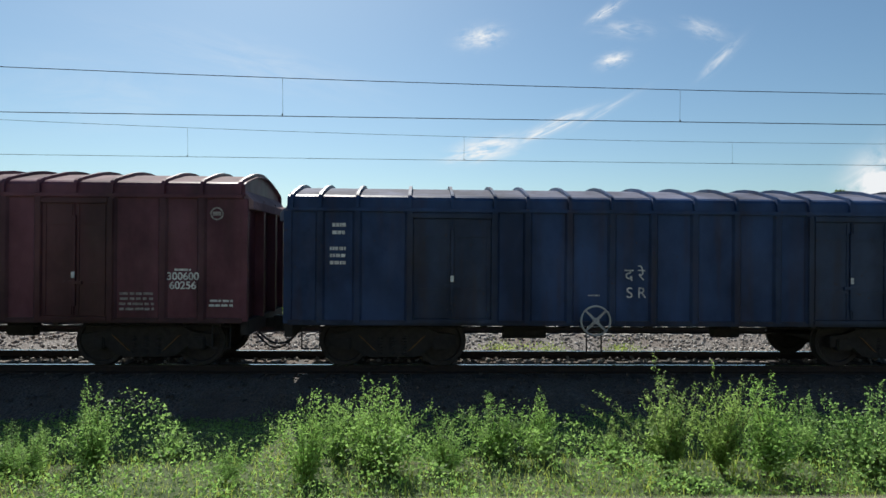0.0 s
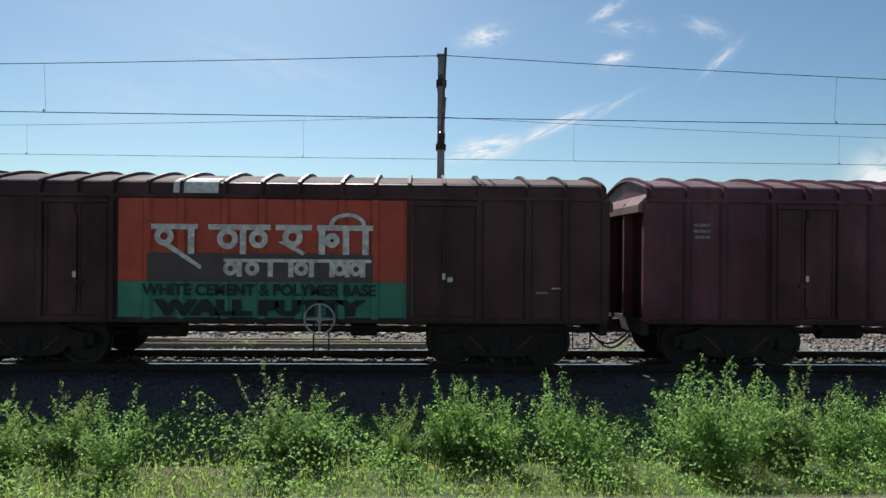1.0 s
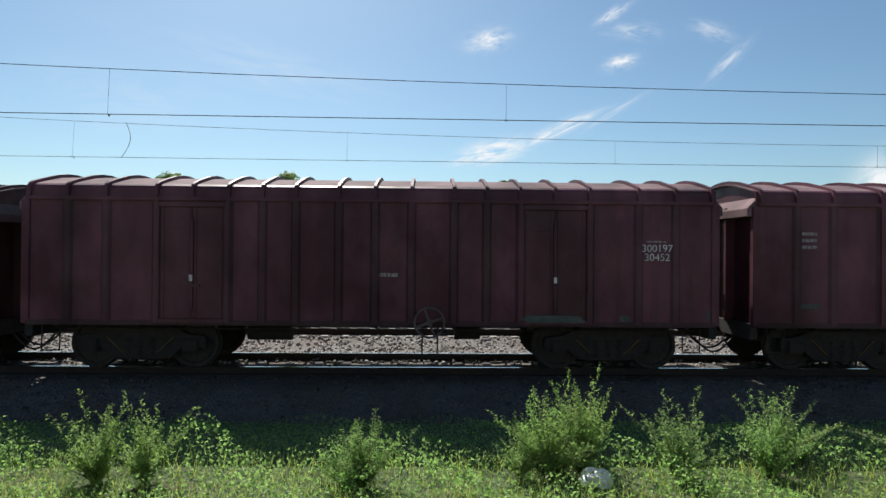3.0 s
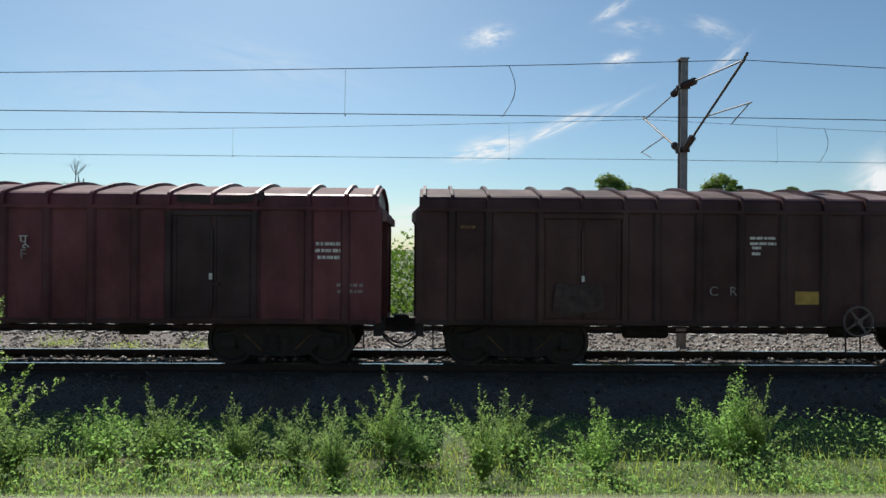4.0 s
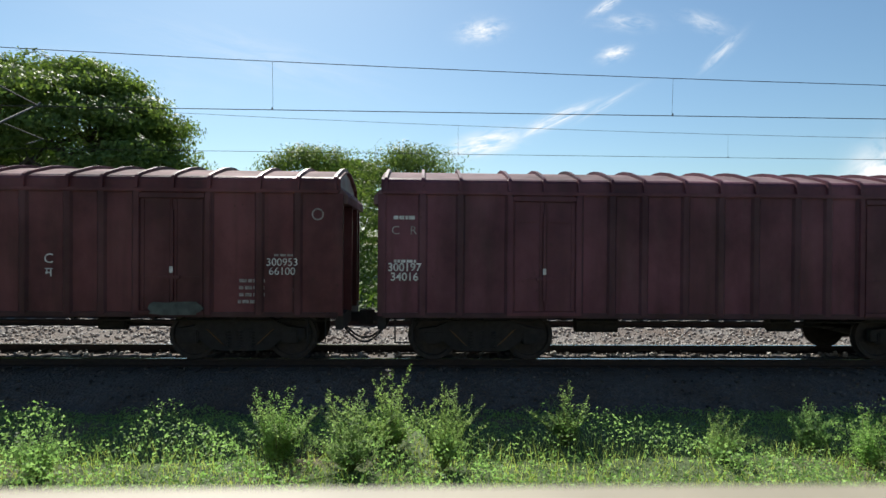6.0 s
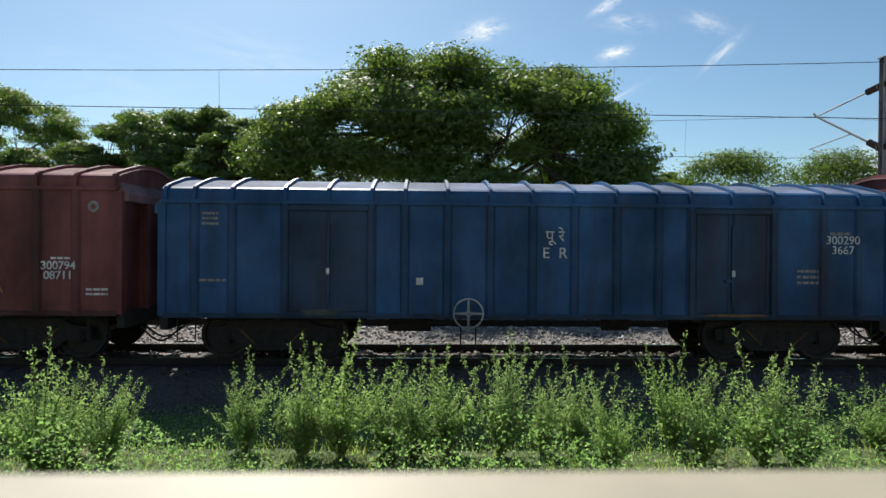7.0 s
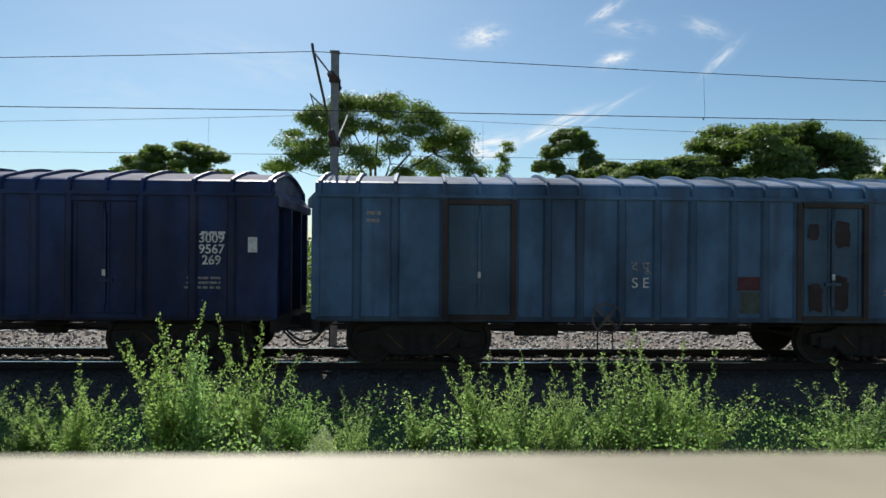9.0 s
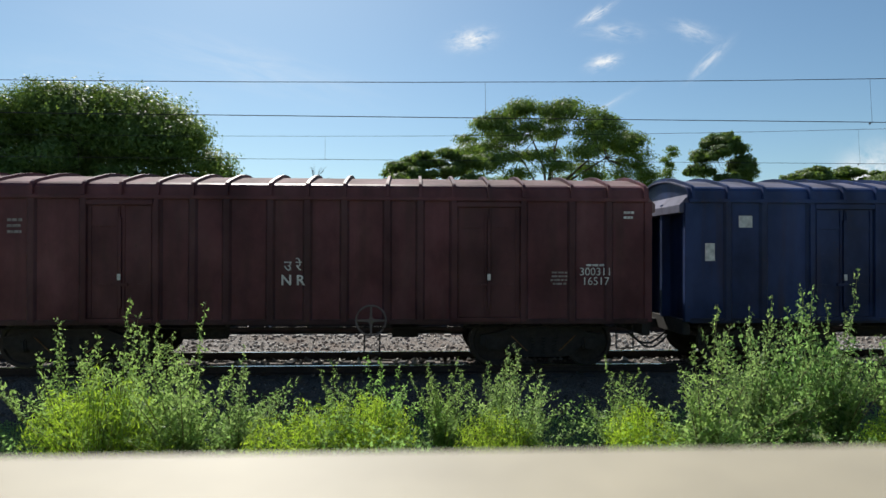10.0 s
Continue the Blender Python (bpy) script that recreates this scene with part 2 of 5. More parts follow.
def ground_material():
    m = Mat("grassy_soil", 0.95)
    soil = m.mix(m.ramp(m.noise(9, 6), 0.3, 0.7), (0.085, 0.062, 0.042), (0.16, 0.125, 0.088))
    green = m.mix(m.ramp(m.noise(5, 6), 0.3, 0.7), (0.048, 0.080, 0.025), (0.11, 0.15, 0.055))
    col = m.mix(m.ramp(m.noise(0.55, 5), 0.26, 0.46), soil, green)
    wide = m.node("ShaderNodeSeparateXYZ")
    m.nt.links.new(m.place(), wide.inputs[0])
    # pale ground below the viewpoint, out of view, added to bounce light onto the wagons
    bounce_gravel = m.mix(m.ramp(m.noise(16, 5), 0.3, 0.7), (0.13, 0.115, 0.10), (0.34, 0.31, 0.28))
    shoulder = m.node("ShaderNodeMath", operation="ADD")
    m.nt.links.new(wide.outputs["Y"], shoulder.inputs[0])
    m.nt.links.new(m.noise(0.9, 4), shoulder.inputs[1])
    bounce_bed = m.node("ShaderNodeMath", operation="MULTIPLY")
    m.nt.links.new(m.ramp(shoulder.outputs[0], 4.2, 3.4), bounce_bed.inputs[0])
    m.nt.links.new(m.ramp(wide.outputs["Y"], -4.0, -3.2), bounce_bed.inputs[1])
    m.colour(m.mix(bounce_bed.outputs[0], col, bounce_gravel))
    m.bump(m.noise(14, 6), 0.7, 0.05)
    return m.mat


def ballast_material(name, dark):
    m = Mat(name, 0.9)
    v = m.node("ShaderNodeTexVoronoi")
    v.inputs["Scale"].default_value = 17
    m.nt.links.new(m.place(), v.inputs["Vector"])
    col = m.mix(m.ramp(v.outputs["Color"], 0.1, 0.9), tuple(c * 0.5 for c in dark), dark)
    col = m.mix(m.ramp(m.noise(0.8, 4), 0.42, 0.7), col, (0.13, 0.095, 0.07))
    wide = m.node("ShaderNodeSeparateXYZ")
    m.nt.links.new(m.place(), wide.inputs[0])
    # bed colour drops on the near side of the train's shadow edge, as painted shade
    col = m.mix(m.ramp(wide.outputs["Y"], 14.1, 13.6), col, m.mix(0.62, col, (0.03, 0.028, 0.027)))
    m.colour(col)
    m.bump(v.outputs["Distance"], 1.0, 0.05)
    return m.mat


def stone_material(name, dark, light):
    m = Mat(name, 0.9)
    r = m.node("ShaderNodeNewGeometry").outputs["Random Per Island"]
    col = m.mix(r, dark, light)
    col = m.mix(m.ramp(m.noise(0.7, 4), 0.42, 0.72), col, m.mix(0.5, col, tuple(0.5 * c * k for c, k in zip(light, (1.05, 0.88, 0.76)))))
    m.colour(col)
    m.bump(m.noise(40, 3), 0.3, 0.01)
    return m.mat


M_GROUND = ground_material()
M_BALLAST = ballast_material("ballast_bed", (0.25, 0.225, 0.20))
M_STONE = stone_material("ballast_stone", (0.075, 0.070, 0.064), (0.54, 0.52, 0.475))
# darker copy of ballast_stone, carrying the train's shade in its colour
M_SHADE_STONE = stone_material("shade_dark_ballast_stone", (0.030, 0.027, 0.026), (0.125, 0.112, 0.104))


# ---- building helpers ----
class Geo:
    """Collects vertices and faces of one mesh."""

    def __init__(self):
        self.v, self.f = [], []

    def box(self, x0, x1, y0, y1, z0, z1):
        b = len(self.v)
        self.v += [(x0, y0, z0), (x1, y0, z0), (x1, y1, z0), (x0, y1, z0), (x0, y0, z1), (x1, y0, z1), (x1, y1, z1), (x0, y1, z1)]
        self.f += [tuple(b + i for i in q) for q in ((0, 3, 2, 1), (4, 5, 6, 7), (0, 1, 5, 4), (1, 2, 6, 5), (2, 3, 7, 6), (3, 0, 4, 7))]
        return self

    def prism(self, outline, a, b, axis="y"):
        """An outline of (u, w) pairs drawn out from a to b along an axis."""
        n, s = len(outline), len(self.v)
        put = {"x": lambda u, w, d: (d, u, w), "y": lambda u, w, d: (u, d, w), "z": lambda u, w, d: (u, w, d)}[axis]
        self.v += [put(u, w, a) for u, w in outline] + [put(u, w, b) for u, w in outline]
        self.f += [tuple(s + i for i in range(n)), tuple(s + n + i for i in reversed(range(n)))]
        self.f += [(s + i, s + n + i, s + n + (i + 1) % n, s + (i + 1) % n) for i in range(n)]
        return self

    def tube(self, points, radii, sides=6):
        pts = [Vector(p) for p in points]
        if isinstance(radii, (int, float)):
            radii = [radii] * len(pts)
        s = len(self.v)
        for i, p in enumerate(pts):
            t = (pts[min(i + 1, len(pts) - 1)] - pts[max(i - 1, 0)]).normalized()
            side = t.cross(Vector((0, 0, 1)) if abs(t.z) < 0.9 else Vector((1, 0, 0))).normalized()
            up = side.cross(t)
            for k in range(sides):
                a = 2 * math.pi * k / sides
                self.v.append(tuple(p + (side * math.cos(a) + up * math.sin(a)) * radii[i]))
        for i in range(len(pts) - 1):
            for k in range(sides):
                a, b = s + i * sides + k, s + i * sides + (k + 1) % sides
                self.f.append((a, b, b + sides, a + sides))
        self.f.append(tuple(s + k for k in reversed(range(sides))))
        self.f.append(tuple(s + (len(pts) - 1) * sides + k for k in range(sides)))
        return self

    def lathe(self, profile, centre, sides=20, closed=True):
        """Profile of (radius, offset) pairs turned round the y axis."""
        s, n = len(self.v), len(profile)
        for k in range(sides):
            a = 2 * math.pi * k / sides
            self.v += [(centre[0] + r * math.cos(a), centre[1] + o, centre[2] + r * math.sin(a)) for r, o in profile]
        for k in range(sides):
            for i in range(n if closed else n - 1):
                a, b = s + k * n + i, s + ((k + 1) % sides) * n + i
                c, d = s + ((k + 1) % sides) * n + (i + 1) % n, s + k * n + (i + 1) % n
                self.f.append((a, b, c, d))
        return self

    def mesh(self, name, bevel=0.0, smooth=False):
        me = bpy.data.meshes.new(name)
        me.from_pydata(self.v, [], self.f)
        bm = bmesh.new()
        bm.from_mesh(me)
        bmesh.ops.recalc_face_normals(bm, faces=bm.faces)
        if bevel:
            sharp = [e for e in bm.edges if len(e.link_faces) == 2 and e.calc_face_angle(0) > 0.6]
            bmesh.ops.bevel(bm, geom=sharp, offset=bevel, segments=2, affect="EDGES", clamp_overlap=True)
        if smooth:
            for fc in bm.faces:
                fc.smooth = True
        bm.to_mesh(me)
        bm.free()
        return me


def part(name, geo, material, parent=None, label="", bevel=0.0, smooth=False, at=None):
    """Links a Geo (or a ready mesh) as one object under a thing or a part."""
    me = geo.mesh(name, bevel, smooth) if isinstance(geo, Geo) else geo
    if not me.materials:
        me.materials.append(material)
    ob = new(name, me)
    ob.parent = parent
    if at is not None:
        ob.location = at
    if label:
        ob["label"] = label
    return ob


def thing(name, x, y, z, label, category, group="", kind=""):
    e = new(name)
    e.location, e.empty_display_size = (x, y, z), 0.3
    return tagged(e, label, category, group, kind)


def quads_mesh(name, corners, material):
    """One mesh from an (n, k, 3) array of loose faces with k corners each."""
    n, k = corners.shape[:2]
    me = bpy.data.meshes.new(name)
    me.vertices.add(n * k)
    me.vertices.foreach_set("co", corners.astype(np.float32).ravel())
    me.loops.add(n * k)
    me.loops.foreach_set("vertex_index", np.arange(n * k, dtype=np.int32))
    me.polygons.add(n)
    me.polygons.foreach_set("loop_start", np.arange(0, n * k, k, dtype=np.int32))
    me.update(calc_edges=True)
    me.validate()
    me.materials.append(material)
    return me


def leaf_corners(rng, centres, size, aspect=0.45, upright=0.0):
    """Leaf-shaped rhombs round the given centres, turned at random."""
    n = len(centres)
    u = rng.normal(size=(n, 3))
    u[:, 2] = u[:, 2] * (1 - upright) + upright * np.abs(u[:, 2]) * 2
    u /= np.linalg.norm(u, axis=1, keepdims=True)
    w = np.cross(u, rng.normal(size=(n, 3)))
    w /= np.linalg.norm(w, axis=1, keepdims=True)
    s = np.asarray(size).reshape(-1, 1) * np.ones((n, 1))
    a, b = u * s * 0.5, w * s * aspect * 0.5
    return np.stack([centres - a, centres - a * 0.1 + b, centres + a, centres - a * 0.1 - b], axis=1)


def leaflets(rng, centres, size, aspect=0.45, upright=0.0):
    """Small pointed leaves of one triangle each."""
    four = leaf_corners(rng, centres, size, aspect, upright)
    base = four[:, 0] * 0.35 + centres * 0.65 - (four[:, 2] - centres) * 0.35
    side = (four[:, 1] - four[:, 3]) * 0.62
    return np.stack([base + side, four[:, 2], base - side], axis=1)


def crown_leaves(rng, centres, facing, size, aspect=0.6):
    """Leaves of one triangle each that face roughly outwards from their clump."""
    n = len(centres)
    nor = facing + rng.normal(size=(n, 3)) * 0.45
    nor /= np.linalg.norm(nor, axis=1, keepdims=True)
    u = np.cross(nor, rng.normal(size=(n, 3)))
    u /= np.linalg.norm(u, axis=1, keepdims=True)
    w = np.cross(nor, u)
    s = np.asarray(size).reshape(-1, 1)
    return np.stack([centres - u * s * 0.4 + w * s * aspect * 0.5, centres + u * s * 0.6, centres - u * s * 0.4 - w * s * aspect * 0.5], axis=1)


_text = {}


def text_mesh(words, size, material, bold=0.0, width=1.0):
    key = (words, round(size, 3), material.name, bold, width)
    if key not in _text:
        cu = bpy.data.curves.new("lettering", "FONT")
        cu.body, cu.size, cu.extrude, cu.offset = words, size, 0.002, bold
        cu.align_x, cu.align_y, cu.space_line = "CENTER", "CENTER", 0.85
        tmp = bpy.data.objects.new("lettering", cu)
        scene.collection.objects.link(tmp)
        me = bpy.data.meshes.new_from_object(tmp.evaluated_get(bpy.context.evaluated_depsgraph_get()))
        bpy.data.objects.remove(tmp)
        me.transform(Matrix.Diagonal((width, 1, 1, 1)))
        me.materials.clear()
        me.materials.append(material)
        _text[key] = me
    return _text[key]


def lettering(parent, words, x, z, size, material=None, bold=0.0, y=-0.054, label="", width=1.0):
    ob = part("lettering", text_mesh(words, size / 0.72, material or M_LETTER, bold, width), None, parent, label)
    ob.location, ob.rotation_euler = (x, y, z), (math.pi / 2, 0, 0)
    return ob


def bars(parent, x, z, width, height, rows, material=None, y=-0.006, seed=1, name="faded_marking"):
    """Lines of writing too worn to read, as plain bars."""
    r = random.Random(seed)
    step = height / rows
    for i in range(rows):
        zz = z + height / 2 - (i + 0.5) * step
        left = x - width / 2 + r.uniform(0, 0.12) * width
        while left < x + width / 2 - 0.02:
            run = r.uniform(0.10, 0.3) * width
            g = Geo().box(left, min(left + run, x + width / 2), y - 0.002, y + 0.002, zz - step * 0.24, zz + step * 0.24)
            part(name, g, material or M_FADED, parent)
            left += run + r.uniform(0.03, 0.06) * width


def panel(parent, name, x0, x1, z0, z1, material, y=-0.004, label=""):
    if not name.endswith(("smear", "stain", "blotch")):
        return part(name, Geo().box(x0, x1, y - 0.002, y + 0.002, z0, z1), material, parent, label)
    r, edge = random.Random(int(x0 * 100 + z0 * 1000)), []
    for k in range(18):
        a = 2 * math.pi * k / 18
        c, d, out = math.cos(a), math.sin(a), r.uniform(0.78, 1.06)
        edge.append(((x0 + x1) / 2 + (x1 - x0) / 2 * math.copysign(abs(c) ** 0.5, c) * out, (z0 + z1) / 2 + (z1 - z0) / 2 * math.copysign(abs(d) ** 0.5, d) * out))
    return part(name, Geo().prism(edge, y - 0.002, y + 0.002), material, parent, label)


# ---- ground, trackbed and rails ----
GROUND_Y = [(-900, -1.2), (-60, -1.0), (-4, -0.75), (-2.2, -0.4), (2.2, -0.4), (3.4, -0.75), (5.2, -0.60), (6.6, -0.46), (8.5, -0.42), (9.8, -0.5),
            (10.7, -0.62), (12, -0.6), (22, -0.6), (23, -0.65), (25, -0.55), (30, -0.35), (60, -0.2), (150, 0.0), (600, 0.3), (4200, -2)]


def ground_height(y):
    return float(np.interp(y, [p[0] for p in GROUND_Y], [p[1] for p in GROUND_Y]))


def build_ground():
    xs = [-4000, -1500, -700, -420] + [-300 + 1.5 * i for i in range(227)] + [100, 300, 900, 4000]
    ys = sorted({p[0] for p in GROUND_Y} | {4.3, 5.9, 7.2, 7.8, 9.1, 26.5, 28, 34, 40, 48, 80, 110, 250})
    g = Geo()
    for y in ys:
        for x in xs:
            wob = 0.07 * noise.noise((x * 0.45, y * 0.7, 3)) + 0.05 * noise.noise((x * 0.13, y * 0.2, 9)) if 3 < y < 10.5 or y > 24 else 0
            g.v.append((x, y, ground_height(y) + wob))
    n = len(xs)
    g.f = [(j * n + i, j * n + i + 1, (j + 1) * n + i + 1, (j + 1) * n + i) for j in range(len(ys) - 1) for i in range(n - 1)]
    tagged(part("ground", g, M_GROUND, smooth=True), "green weedy ground with patches of brown soil", "ground", kind="structure")


X0, X1 = -262.0, 36.0
BED = [(10.55, -0.68), (11.0, -0.50), (11.55, -0.24), (12.4, -0.19), (14.8, -0.19), (15.6, -0.24), (16.4, -0.33), (17.4, -0.33), (18.2, -0.24), (18.8, -0.19),
       (21.2, -0.19), (22.0, -0.26), (23.0, -0.72)]


def bed_height(y):
    return np.interp(y, [p[0] for p in BED], [p[1] for p in BED])


def build_bed():
    g = Geo()
    ys = [10.55 + 0.31 * i for i in range(41)]
    xs = [X0 + 0.75 * i for i in range(int((X1 - X0) / 0.75) + 1)]
    for y in ys:
        for x in xs:
            g.v.append((x, y, float(bed_height(y)) + 0.035 * noise.noise((x * 0.9, y * 1.3, 5))))
    n = len(xs)
    g.f = [(j * n + i, j * n + i + 1, (j + 1) * n + i + 1, (j + 1) * n + i) for j in range(len(ys) - 1) for i in range(n - 1)]
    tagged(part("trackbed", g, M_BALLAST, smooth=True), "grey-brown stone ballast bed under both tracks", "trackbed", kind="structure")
    stones(4, 44000, 13.95, 18.7, 0.030, 0.072, M_STONE, "ballast_stones", "loose broken grey and brown ballast stones")
    stones(5, 6000, 18.7, 22.6, 0.026, 0.06, M_STONE, "far_ballast_stones", "broken ballast stones of the empty track")
    # near stones use the shade-dark copy, up to the shadow edge
    stones(6, 15000, 10.8, 13.95, 0.022, 0.05, M_SHADE_STONE, "oily_ballast_stones", "ballast stones under the train, coloured dark for its shade")


def stones(seed, count, y0, y1, small, large, material, name, label):
    rng = np.random.default_rng(seed)
    x, y, s = rng.uniform(-252, 26, count), rng.uniform(y0, y1, count), rng.uniform(small, large, count)
    c = np.stack([x, y, bed_height(y) + s * 0.35], axis=1)
    q, _ = np.linalg.qr(rng.normal(size=(count, 3, 3)))
    ext = s[:, None] * rng.uniform(0.6, 1.25, (count, 3))
    six = np.concatenate([q * ext[:, :, None], -q * ext[:, :, None]], axis=1) + c[:, None, :]
    tri = np.array([(0, 1, 2), (1, 3, 2), (3, 4, 2), (4, 0, 2), (1, 0, 5), (3, 1, 5), (4, 3, 5), (0, 4, 5)])
    me = bpy.data.meshes.new(name)
    me.vertices.add(count * 6)
    me.vertices.foreach_set("co", six.astype(np.float32).ravel())
    idx = (np.arange(count)[:, None, None] * 6 + tri[None]).astype(np.int32).ravel()
    me.loops.add(len(idx))
    me.loops.foreach_set("vertex_index", idx)
    me.polygons.add(count * 8)
    me.polygons.foreach_set("loop_start", np.arange(0, len(idx), 3, dtype=np.int32))
    me.update(calc_edges=True)
    me.materials.append(material)
    tagged(new(name, me), label, "ballast", kind="stuff")


RAIL = [(-0.07, -0.17), (0.07, -0.17), (0.07, -0.155), (0.012, -0.13), (0.012, -0.045), (0.035, -0.035), (0.035, -0.004), (0.028, 0.0), (-0.028, 0.0), (-0.035, -0.004),
        (-0.035, -0.035), (-0.012, -0.045), (-0.012, -0.13), (-0.07, -0.155)]


def build_track(centre, label, sleepers, slab):
    t = thing("railway_track", X0, centre, 0, label, "railway track", kind="structure")
    for side in (-0.873, 0.873):
        r = part("rail", Geo().prism([(side + u, w) for u, w in RAIL], 0, X1 - X0, "x"), M_RAIL, t)
        part("running_surface", Geo().box(0, X1 - X0, side - 0.034, side + 0.034, 0.0005, 0.003), M_TREAD, r, "polished rail head")
    me = Geo().prism([(-0.13, -0.36), (0.13, -0.36), (0.10, -0.172), (-0.10, -0.172)], -1.37, 1.37).mesh("sleeper", 0.012)
    me.materials.append(slab)
    rest = Geo()
    for i in range(sleepers):
        x = 0.4 + i * (X1 - X0 - 0.8) / sleepers
        if 60 <= i < 60 + 300 and centre < 16:
            part("sleeper", me, None, t, at=(x, 0, 0))
        else:
            rest.prism([(x - 0.13, -0.36), (x + 0.13, -0.36), (x + 0.10, -0.172), (x - 0.10, -0.172)], -1.37, 1.37)
    tagged(part("sleepers", rest, slab, t), kind="stuff")


build_ground()
build_bed()
# these sleepers take the concrete darkened for the wagons' shade
build_track(13.55, "broad-gauge rails on concrete sleepers under the goods train", 458, M_SHADECON)
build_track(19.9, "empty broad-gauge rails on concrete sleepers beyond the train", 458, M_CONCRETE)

# ---- the carriage that the view is taken from: its cream side below the window ----
sill = Geo().prism([(0.30, 2.170), (0.31, 2.192), (0.335, 2.2), (0.485, 2.2), (0.499, 2.194), (0.505, 2.180), (0.505, 2.02), (0.485, 2.0), (0.485, 0.1), (0.30, 0.1)], X0, X1, "x")
side = thing("carriage_side", 0, 0, 0, "cream painted carriage side with a rounded window ledge", "carriage", kind="structure")
part("window_ledge", sill, M_SILL, side, smooth=False, bevel=0.004)
# never in view: added above the window to bounce sunlight onto the wagons
part("upper_side", Geo().prism([(0.30, 2.95), (0.485, 2.95), (0.505, 2.97), (0.505, 3.55), (0.40, 3.80), (0.10, 3.95), (0.10, 3.90), (0.36, 3.76), (0.44, 3.54), (0.44, 3.0), (0.30, 3.0)], X0, X1, "x"), M_SILL, side)
part("skirt", Geo().box(X0, X1, 0.32, 0.47, -0.42, 0.1), M_UNDER, side)


# ---- covered goods wagons ----
RIBS = {"B": (0.058, 0.113, 0.185, 0.288, 0.337, 0.385, 0.447, 0.500, 0.553, 0.615, 0.663, 0.712, 0.815, 0.887, 0.942),
        "A": (0.042, 0.092, 0.163, 0.280, 0.325, 0.383, 0.442, 0.500, 0.558, 0.617, 0.675, 0.720, 0.837, 0.908, 0.958)}
LENGTH = {"A": 14.50, "B": 13.55}
EAVE = {"A": 3.20, "B": 3.43}
FLOOR = {"A": 0.94, "B": 0.97}
DEEP = 3.1


def roof_outline(eave, lift=0.0):
    """Half round roof, from the near eave over to the far one."""
    near = [(0.0, eave), (0.010, eave + 0.19), (0.045, eave + 0.245), (0.12, eave + 0.285), (0.45, eave + 0.372), (0.90, eave + 0.478), (1.25, eave + 0.528), (1.55, eave + 0.542)]
    pts = near + [(DEEP - y, z) for y, z in reversed(near[:-1])]
    if not lift:
        return pts
    mid = Vector((DEEP / 2, eave - 0.6))
    return [tuple(Vector(p) + (Vector(p) - mid).normalized() * lift) for p in pts]


def build_bogie(wagon, x):
    b = part("bogie", Geo().box(x - 0.28, x + 0.28, 0.55, 2.55, 0.52, 0.78).box(x - 0.2, x + 0.2, 1.3, 1.8, 0.75, 0.92), M_UNDER, wagon, bevel=0.02)
    for y0, y1 in ((0.42, 0.56), (2.54, 2.68)):
        s = [(x - 1.30, 0.42), (x - 1.30, 0.66), (x - 0.95, 0.70), (x - 0.55, 0.88), (x + 0.55, 0.88), (x + 0.95, 0.70), (x + 1.30, 0.66), (x + 1.30, 0.42),
             (x + 0.82, 0.42), (x + 0.60, 0.24), (x + 0.42, 0.20), (x - 0.42, 0.20), (x - 0.60, 0.24), (x - 0.82, 0.42)]
        part("side_frame", Geo().prism(s, y0, y1), M_UNDER, b, bevel=0.015)
        for k in (-0.24, 0.0, 0.24):
            zs = [0.24 + 0.03 * i for i in range(14)]
            part("spring", Geo().tube([(x + k, (y0 + y1) / 2, zz) for zz in zs], [0.10 if i % 2 else 0.078 for i in range(14)], 8), M_UNDER, b)
        for k in (-1.0, 1.0):
            out = -0.06 if y0 < 1 else 0.06
            part("axle_box", Geo().box(x + k - 0.17, x + k + 0.17, min(y0, y0 + out), max(y1, y1 + out), 0.36, 0.62), M_UNDER, b, bevel=0.03)
    for k in (-1.0, 1.0):
        axle = part("wheelset", Geo().tube([(x + k, 0.5, 0.5), (x + k, 2.6, 0.5)], 0.08, 10), M_WHEEL, b)
        for yy, d in ((0.677, 1), (2.423, -1)):
            prof = [(0.10, -0.09), (0.20, -0.035), (0.40, -0.03), (0.425, -0.065), (0.498, -0.065), (0.503, 0.045), (0.53, 0.06), (0.53, 0.075), (0.42, 0.07), (0.38, 0.03), (0.20, 0.035), (0.10, 0.08)]
            part("wheel", Geo().lathe([(r, o * d) for r, o in prof], (x + k, yy, 0.503), 28), M_WHEEL, axle, smooth=False)
    for k in (-1, 1):
        g = Geo().prism([(x + k * 0.62, 0.62), (x + k * 0.69, 0.66), (x + k * 0.38, 0.36), (x + k * 0.31, 0.32)], 0.385, 0.41)
        part("brake_lever", g, M_OCHRE, b, "ochre painted slanting brake lever")


